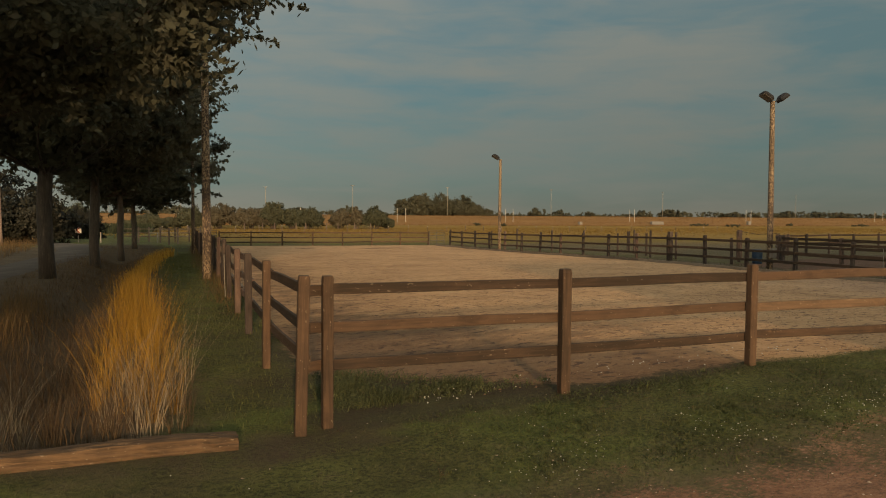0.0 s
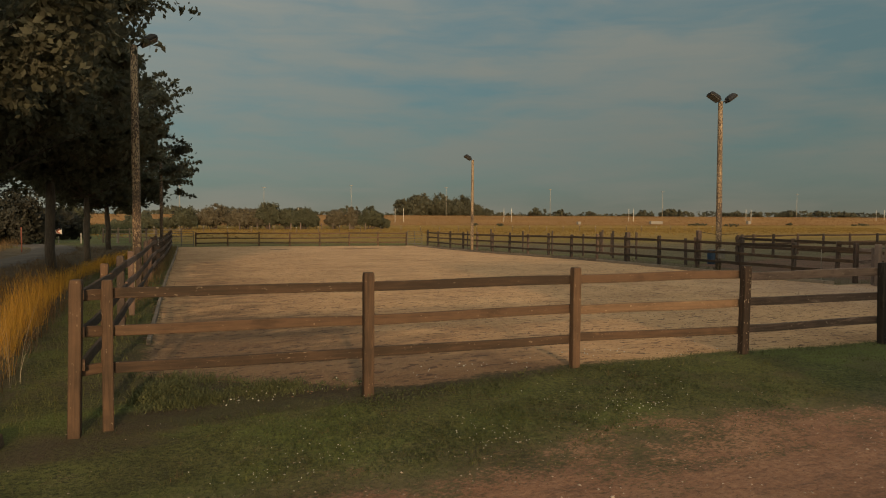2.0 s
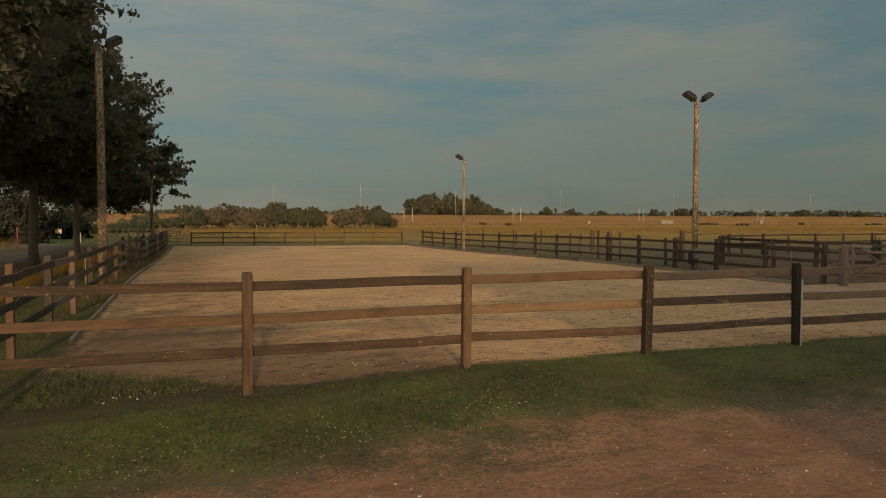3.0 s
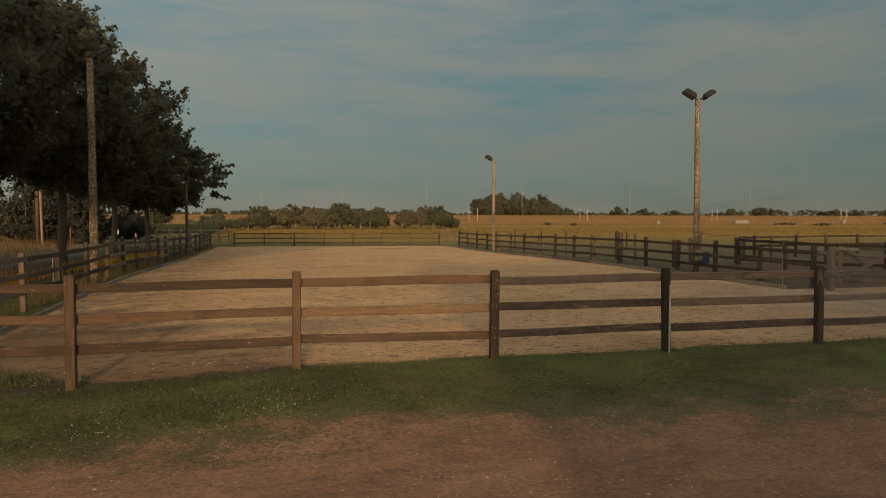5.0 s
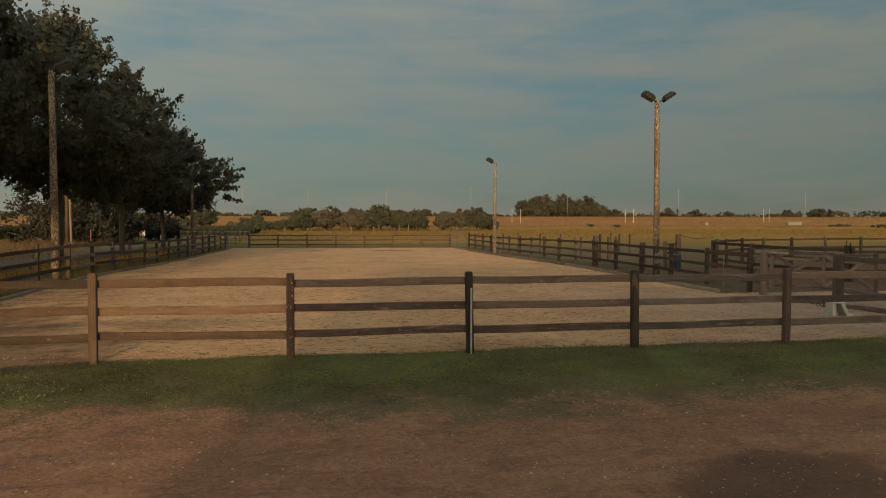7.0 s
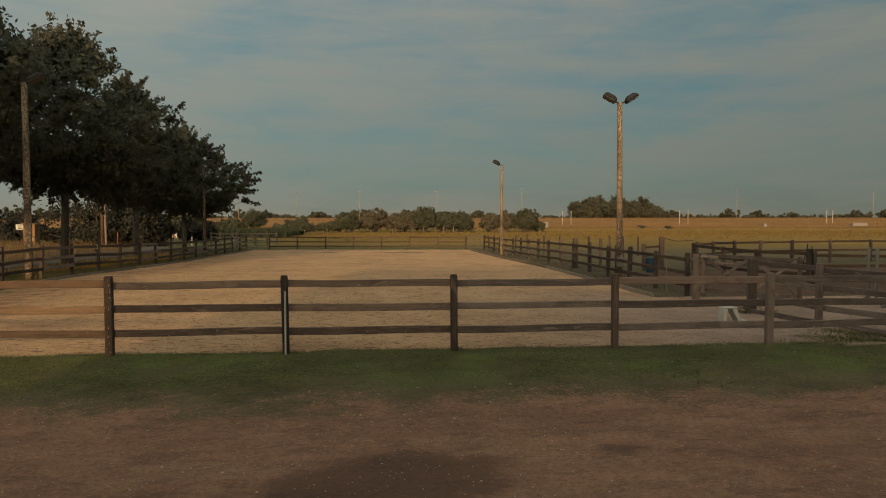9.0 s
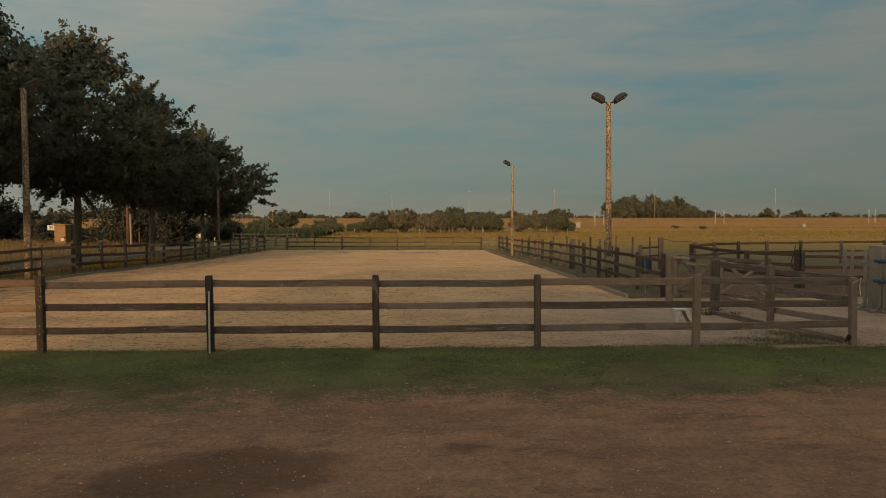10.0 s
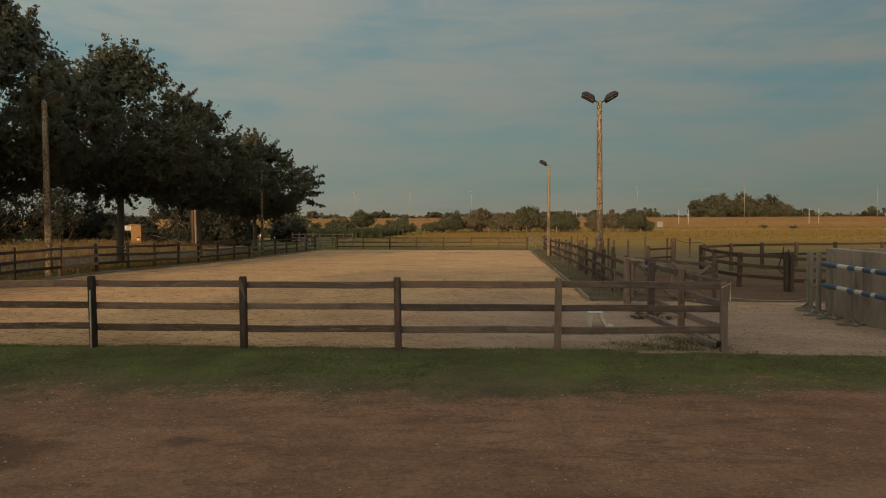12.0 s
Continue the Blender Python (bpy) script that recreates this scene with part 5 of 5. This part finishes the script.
def jump_stand(x, y, rz, h=1.4):
    """A grey jump standard: an upright on a crossed foot, with cups."""
    top = empty("jump_stand", (x, y, g(x, y)), "grey painted wooden jump stand beside the concrete wall", "jump stand", "jump stands")
    top.rotation_euler = (0, 0, rz)
    bm = bmesh.new()
    box(bm, (0.065, 0.065, h - 0.06), (0, 0, h / 2 + 0.03), bev=0.008)
    part("upright", bm, STANDGREY, top)
    for k, (a, ln) in enumerate(((0, 0.62), (90, 0.5))):
        bm = bmesh.new()
        box(bm, (ln, 0.07, 0.05), (0, 0, 0.028 + 0.004 * k), (0, 0, radians(a)), bev=0.008)
        part("foot", bm, STANDGREY, top)
    for a in (0, 90, 180, 270):
        bm = bmesh.new()
        box(bm, (0.17, 0.022, 0.035), (0.085, 0, 0.095), (0, radians(38), 0), bev=0.004)
        bmesh.ops.rotate(bm, verts=bm.verts, cent=(0, 0, 0), matrix=Matrix.Rotation(radians(a), 3, "Z"))
        part("foot_brace", bm, STANDGREY, top)
    for z in (0.71, 1.16):
        bm = bmesh.new()
        box(bm, (0.07, 0.03, 0.05), (-0.06, 0, z - 0.05), bev=0.006)
        part("cup", bm, METAL, top)
    return top


for x, y, a in ((25.66, 13.85, 10), (25.54, 13.35, -14), (25.29, 12.4, 5), (25.42, 12.62, 30), (25.38, 11.94, 12), (25.4, 11.0, 0), (25.3, 8.3, 4)):
    jump_stand(x, y, radians(a))


def striped_pole(p, q, bands, label):
    """A round jump pole in painted bands."""
    p, q = Vector(p), Vector(q)
    top = empty("jump_pole", p, label, "jump pole", "jump poles")
    d = q - p
    u = 0.0
    for k, wd in enumerate(bands):
        bm = bmesh.new()
        tube(bm, [d * u, d * min(1.0, u + wd)], 0.05, 12)
        part("band", bm, BLUE if k % 2 == 0 else WHITE, top, "blue painted band" if k % 2 == 0 else "white painted band", False)
        u += wd
    return top


for z in (1.05, 0.6):
    striped_pole((25.18, 11.85, z), (25.16, 7.95, z), (0.19, 0.12, 0.08, 0.08, 0.09, 0.04, 0.2, 0.1, 0.1), "blue and white striped jump pole on cups")

# blue drum by the right fence
bm = bmesh.new()
tube(bm, [(0, 0, 0.0), (0, 0, 0.05), (0, 0, 0.28), (0, 0, 0.32), (0, 0, 0.56), (0, 0, 0.6)], [0.19, 0.205, 0.205, 0.213, 0.205, 0.19], 18)
thing("drum", bm, DRUMBLUE, (24.05, 24.7, g(24.05, 24.7)), "blue plastic drum behind the fence", "drum")

# metal hurdle gates at the far corners
def hurdle(p, q, label):
    p, q = Vector((*p, g(*p))), Vector((*q, g(*q)))
    top = empty("metal_gate", p, label, "gate", "metal gates")
    d = q - p
    for k, z in enumerate((0.15, 0.35, 0.55, 0.75, 0.95, 1.1)):
        bm = bmesh.new()
        tube(bm, [Vector((0, 0, z)), d + Vector((0, 0, z))], 0.02, 6)
        part("bar", bm, STEEL, top)
    for u in (0.0, 0.5, 1.0):
        bm = bmesh.new()
        tube(bm, [d * u + Vector((0, 0, 0.03)), d * u + Vector((0, 0, 1.12))], 0.024, 6)
        part("upright", bm, STEEL, top)
    return top


hurdle((3.2, 56.3), (4.85, 56.15), "grey metal tube gate at the arena corner")
hurdle((20.5, 54.6), (21.6, 54.3), "grey metal tube gate at the arena corner")

# dressage letter on the side fence
sign = empty("letter_sign", (left_x(26.4) + 0.08, 26.4, g(2, 26.4) + 0.98), "small dark sign with a white letter on the fence post", "sign")
sign.rotation_euler = (radians(90), 0, radians(75))
bm = bmesh.new()
box(bm, (0.2, 0.3, 0.012), (0, 0, 0), bev=0.003)
part("plate", bm, BLACK, sign)
fc = bpy.data.curves.new("letter", "FONT")
fc.body, fc.size, fc.extrude, fc.align_x, fc.align_y = "B", 0.3, 0.002, "CENTER", "CENTER"
tmp = new("letter_curve", fc)
lm = bpy.data.meshes.new_from_object(tmp.evaluated_get(bpy.context.evaluated_depsgraph_get()))
bpy.data.objects.remove(tmp)
lt = new("letter", lm)
place(lt, WHITE, sign, "white letter B")
lt.location = (0, 0, 0.01)


# ---------------------------------------------------------------- lane side
def slim_post(x, y, h, w_, mat, label, cap=None, group="lane marker posts", category="post"):
    top = empty("marker_post", (x, y, g(x, y)), label, category, group)
    bm = bmesh.new()
    box(bm, (w_, w_, h + 0.2), (0, 0, h / 2 - 0.1), bev=0.008)
    part("shaft", bm, mat, top)
    bm = bmesh.new()
    box(bm, (w_ * 1.06, w_ * 1.06, 0.12), (0, 0, h + 0.06), bev=0.01, top=0.75)
    part("cap", bm, cap or mat, top)
    return top


chev = empty("chevron_sign", (-4.85, 66.5, g(-4.85, 66.5)), "small white road sign with a red chevron on a post", "sign")
bm = bmesh.new()
tube(bm, [(0, 0, -0.2), (0, 0, 0.85)], 0.03, 8)
part("post", bm, METAL, chev)
bm = bmesh.new()
box(bm, (0.46, 0.03, 0.46), (0, 0, 0.98), bev=0.006)
part("panel", bm, WHITE, chev)
for k in (1, -1):
    bm = bmesh.new()
    box(bm, (0.34, 0.012, 0.1), (-0.02, -0.024, 0.98 + 0.085 * k), (0, radians(-40 * k), 0), bev=0.002)
    part("chevron", bm, RED, chev, "red chevron bar")
slim_post(-5.65, 53.4, 1.45, 0.065, RED, "red marker post on the verge")
for x, y in ((-3.2, 66.0), (-0.6, 66.9), (1.0, 63.0)):
    slim_post(x, y, 0.7, 0.09, PALE, "white roadside marker post")
for i, (x, y) in enumerate(((1.7, 58.5), (1.2, 63.5), (3.5, 66), (-0.4, 64.5), (2.4, 61.0))):
    slim_post(x, y, 1.15, 0.12, GREYPOST, "pale wooden gate post by the lane", None, "lane gate posts")
fence("pale wooden field gate by the lane", [(-1.6, 66.5), (0.4, 66.3), (2.4, 66.1), (4.4, 65.9)], [1.2], (1.05, 0.75, 0.45), -1, 0.12, 0.08, 0.03, [GREYPOST], [BOARD], "lane fences")
upole = empty("utility_pole", (-10.05, 63.2, g(-10, 63)), "brown timber utility pole beyond the lane", "pole")
bm = bmesh.new()
tube(bm, [(0, 0, -0.4), (0, 0, 4.5), (0.03, 0, 8.5)], [0.16, 0.14, 0.11], 12)
part("pole", bm, POST, upole, "", True)
bm = bmesh.new()
tube(bm, [(0.42, -0.4, -0.3), (0.3, -0.25, 4.2), (0.1, -0.08, 7.6)], [0.1, 0.09, 0.08], 10)
part("stay", bm, GREYPOST, upole)

hut = empty("hut", (-19.6, 72.0, g(-19.6, 72)), "small orange-brown boarded hut in the dry grass", "hut")
bm = bmesh.new()
box(bm, (1.05, 1.2, 1.95), (0, 0, 0.95), bev=0.02)
part("wall", bm, ORANGE, hut)
bm = bmesh.new()
box(bm, (1.3, 1.45, 0.1), (-0.05, -0.05, 1.98), (0, radians(5), 0), bev=0.02)
part("roof", bm, ORANGE, hut)
for k in range(5):
    bm = bmesh.new()
    box(bm, (1.07, 0.03, 0.34), (0, -0.62, 0.22 + 0.38 * k), bev=0.008)
    part("board", bm, ORANGE, hut)
bm = bmesh.new()
box(bm, (0.68, 0.05, 0.5), (-0.86, -0.6, 1.68), bev=0.01)
sg = part("sign", bm, WHITE, hut, "white sign board with dark lettering that cannot be read")
for k, (wd, zz) in enumerate(((0.4, 1.8), (0.3, 1.68), (0.45, 1.56))):
    bm = bmesh.new()
    box(bm, (wd, 0.012, 0.055), (-0.86 + 0.03 * k, -0.635, zz), bev=0.002)
    part("writing_bar", bm, BLACK, sg, "dark bar of writing")
bm = bmesh.new()
box(bm, (0.28, 0.03, 0.26), (0.25, -0.66, 0.5), bev=0.006)
part("notice", bm, WHITE, hut, "small white notice")

# maize belt beyond the lane
x, y = field_of(26000, 61, -75, 1, 96, 128, lambda x, y: smooth(97, 100, y - 0.12 * x - 6))
hh = np.random.default_rng(62).uniform(0.9, 1.5, len(x))
blades("maize", x, y, hh, 0.16, 0.35, 63, CROP, "belt of green maize beyond the lane", 2, "crop")


# ---------------------------------------------------------------- fields and dyke
for i in range(34):
    x = -8 + i * 3.5
    y = 118 + 0.03 * x
    slim_post(x, y, 0.85 + 0.12 * math.sin(i * 1.9), 0.08, GREYPOST, "grey field fence post with a pale top", WHITE, "field fence posts")
for i in range(9):
    x = 18 + i * 3.1 + 0.6 * math.sin(i * 2.7)
    slim_post(x, 149, 1.2, 0.14, GREYPOST, "pale post before the bushes", None, "bush edge posts")


def mast(x, y, h):
    """A slim white mast with a short cross arm of lamps."""
    top = empty("light_mast", (x, y, g(x, y)), "slim white light mast on the dyke", "light mast", "dyke light masts")
    bm = bmesh.new()
    tube(bm, [(0, 0, -0.3), (0, 0, h)], [0.08, 0.065], 8)
    part("pole", bm, PALE, top, "", True)
    bm = bmesh.new()
    box(bm, (1.1, 0.3, 0.16), (0, 0, h + 0.05), bev=0.03)
    part("lamp_bar", bm, METAL, top)
    return top


for x in (-62, -43, -26, -9, 9.8, 33.2, 59.4, 90.6, 128.5, 174.5, 238):
    mast(x, 225, 8.0 if x < 40 else 9.0)
for x in (39.2, 66.5, 69, 100.5, 103, 144.7, 146.5, 192.3, 194.5, 253.8, 258):
    bm = bmesh.new()
    tube(bm, [(0, 0, -0.3), (0, 0, 3.9)], [0.075, 0.065], 8)
    thing("white_post", bm, WHITE, (x, 203, g(x, 203)), "tall white post at the foot of the dyke", "post", "dyke posts")
for x, y, w_, h in ((60, 196, 1.6, 1.5), (186, 195, 1.2, 1.2), (150, 196, 4.5, 1.0), (122, 196, 1.0, 0.9)):
    bm = bmesh.new()
    box(bm, (w_, 1.0, h), (0, 0, h / 2), bev=0.06)
    thing("cabinet", bm, STANDGREY, (x, y, g(x, y)), "pale grey cabinet at the foot of the dyke", "cabinet", "dyke cabinets")
for i in range(9):
    rr = random.Random(500 + i)
    sx = rr.uniform(50, 260)
    bush("shrub", sx, 176 - 0.03 * sx + rr.uniform(-3, 10), rr.uniform(1.2, 4.6), rr.uniform(0.4, 1.1), 520 + i, "low dark shrub along the foot of the dyke", "shrub", "dyke shrubs", 12, 40, 0.2, FARLEAF)
bush("shrub", 268, 190, 9, 4.2, 560, "round dark shrub at the foot of the dyke", "shrub", "dyke shrubs", 50, 60, 0.3, FARLEAF)

# sun-catching dry grass over the field and on the dyke
x, y = field_of(60000, 71, -5, 200, 75, 176, lambda x, y: smooth(70, 120, y) * (x < y * 1.2 + 10))
hh = np.random.default_rng(72).uniform(0.08, 0.2, len(x))
blades("field_grass", x, y, hh, 0.17, 0.8, 73, FIELDGRASS, "golden dry meadow grass", 1)
x, y = field_of(45000, 74, -120, 330, 184, 224)
hh = np.random.default_rng(75).uniform(0.08, 0.2, len(x))
blades("dyke_grass", x, y, hh, 0.3, 0.5, 76, DYKEGRASS, "tall orange dry grass on the dyke", 1)

# pebbles and litter on the track, clover in the grass
def specks(name, xs, ys, size, mat, label, category, lift=0.0, seed=0, flat=0.6):
    """Little five-cornered lumps, one mesh of stuff."""
    r = np.random.default_rng(seed)
    n = len(xs)
    s = size * r.uniform(0.5, 1.5, (n, 1))
    base = np.array([(1, 0, 0), (-0.5, 0.87, 0), (-0.5, -0.87, 0), (0, 0, 1), (0, 0, -0.5)])
    a = r.uniform(0, 2 * np.pi, n)
    ca, sa = np.cos(a)[:, None], np.sin(a)[:, None]
    bx = base[None, :, 0] * ca - base[None, :, 1] * sa * r.uniform(0.6, 1, (n, 1))
    by = base[None, :, 0] * sa + base[None, :, 1] * ca
    v = np.stack([xs[:, None] + bx * s, ys[:, None] + by * s, (gz(xs, ys) + lift * r.uniform(0.4, 1.2, n))[:, None] + base[None, :, 2] * s * flat], -1)
    f = np.array([(0, 1, 3), (1, 2, 3), (2, 0, 3), (1, 0, 4), (2, 1, 4), (0, 2, 4)])
    m = mesh_np(name, v.reshape(-1, 3), (np.arange(n)[:, None, None] * 5 + f[None]).reshape(-1, 3))
    m.materials.append(mat)
    return tagged(new(name, m), label, category, kind="stuff")


x, y = field_of(9000, 81, 0.5, 30, -2.5, 4.7, lambda x, y: 0.3 + 0.7 * patchy(x, y, 0.7))
specks("pebbles", x, y, 0.0085, STONE, "small pale pebbles scattered on the track", "pebbles", 0, 82)
x, y = field_of(900, 481, 0.5, 30, -2.5, 4.9, lambda x, y: 0.15 + 0.85 * patchy(x, y, 0.5, 1.0) ** 2)
specks("pebbles", x, y, 0.017, STONE, "larger pale stones on the track", "pebbles", 0, 482, 0.5)
x, y = field_of(2600, 83, -0.5, 24, 4.6, 6.8, lambda x, y: (0.12 + 0.88 * smooth(7.5, 3.5, x)) * patchy(x, y, 0.9) ** 3)
xc, yc = field_of(11000, 183, 2.2, 10.5, 4.5, 6.0, lambda x, y: np.exp(-((y - 5.2) / 0.4) ** 2) * smooth(8.5, 5.0, x) * smooth(2.0, 3.2, x) * patchy(x, y, 1.6) ** 1.5)
x, y = np.concatenate([x, xc]), np.concatenate([y, yc])
specks("clover_flowers", x[::4], y[::4], 0.0062, PETAL, "white clover flowers in the grass", "flowers", 0.06, 84, 0.9)
x, y = field_of(500, 85, 2.5, 9, 6.9, 7.5, lambda x, y: patchy(x, y, 1.3))
specks("clover_flowers", x[::3], y[::3], 0.01, PETAL, "white clover flowers by the fence", "flowers", 0.08, 86, 0.9)
x, y = field_of(9000, 87, 2, 20.5, 7.2, 24, lambda x, y: smooth(26, 9, y) * (0.2 + 0.8 * patchy(x, y, 1.1)))
x2, y2 = field_of(150, 98, 0.5, 24, 3.0, 6.8)
specks("dead_leaves", x2, y2, 0.013, STONE, "pale dead leaves lying on the grass", "leaves", 0.03, 99, 0.3)
specks("clods", x, y, 0.016, CLOD, "loose clods on the riding sand", "clods", 0, 88, 0.5)
x, y = field_of(700, 89, 21.8, 25, 7, 16)
specks("clods", x, y, 0.02, CLOD, "bits of litter on the yard", "clods", 0, 90, 0.4)

x, y = field_of(420, 311, 2, 24, 2.5, 6.8, lambda x, y: patchy(x, y, 0.8, 3.0))
blades("loose_straws", x, y, np.full(len(x), 0.03), 0.006, 5.0, 312, LITTER, "pale straws lying on grass and track", 2, "litter")

# low clover leaves that mottle the trodden grass
x, y = field_of(60000, 301, 1.6, 11, 4.0, 6.8, lambda x, y: smooth(4.3, 5.3, y) * patchy(x, y, 1.4) * (0.3 + 0.7 * patchy(x, y, 4.1, 1.0)) * smooth(9.5, 5.5, x) * smooth(1.6, 4.2, x))
r = np.random.default_rng(302)
v, f = leaf_cloud(np.stack([x, y, gz(x, y) + r.uniform(0.005, 0.04, len(x))], -1), np.full(len(x), 0.02), 2, 0.011, 303, 0.3)
place(tagged(new("clover_leaves", mesh_np("clover_leaves", v, f)), "low green clover leaves in the trodden grass", "clover", kind="stuff"), CLOVER, None)

# unseen hedge behind the viewer, added to shade the end of the track
bush("hedge", -0.9, -12.0, 7.6, 2.95, 640, "unseen dark hedge added to shade the end of the track", "hedge", "", 170, 130, 0.1, SHADELEAF, 1.8)

# unseen barn behind the viewer shades the yard; taller blocks added for paddock side
bm = bmesh.new()
box(bm, (58, 14, 6.7), (35.26, -16.5, 3.2), bev=0)
thing("shade_wall_south", bm, CONCRETE, (0, 0, 0), "long plain unseen barn wall added to shade the yard", "wall", kind="structure")
# unseen block added to put the right pole's foot in shade
bm = bmesh.new()
box(bm, (8.4, 11, 10.9), (13.3, -36, 5.3), bev=0)
thing("shade_block", bm, CONCRETE, (0, 0, 0), "plain unseen block added to shade the right pole", "wall", kind="structure")
# unseen tall block added to shade the paddock fences
bm = bmesh.new()
box(bm, (46, 12, 12.0), (40.5, -36, 5.85), bev=0)
thing("shade_block_tall", bm, CONCRETE, (0, 0, 0), "tall plain unseen block added to shade the paddock", "wall", kind="structure")
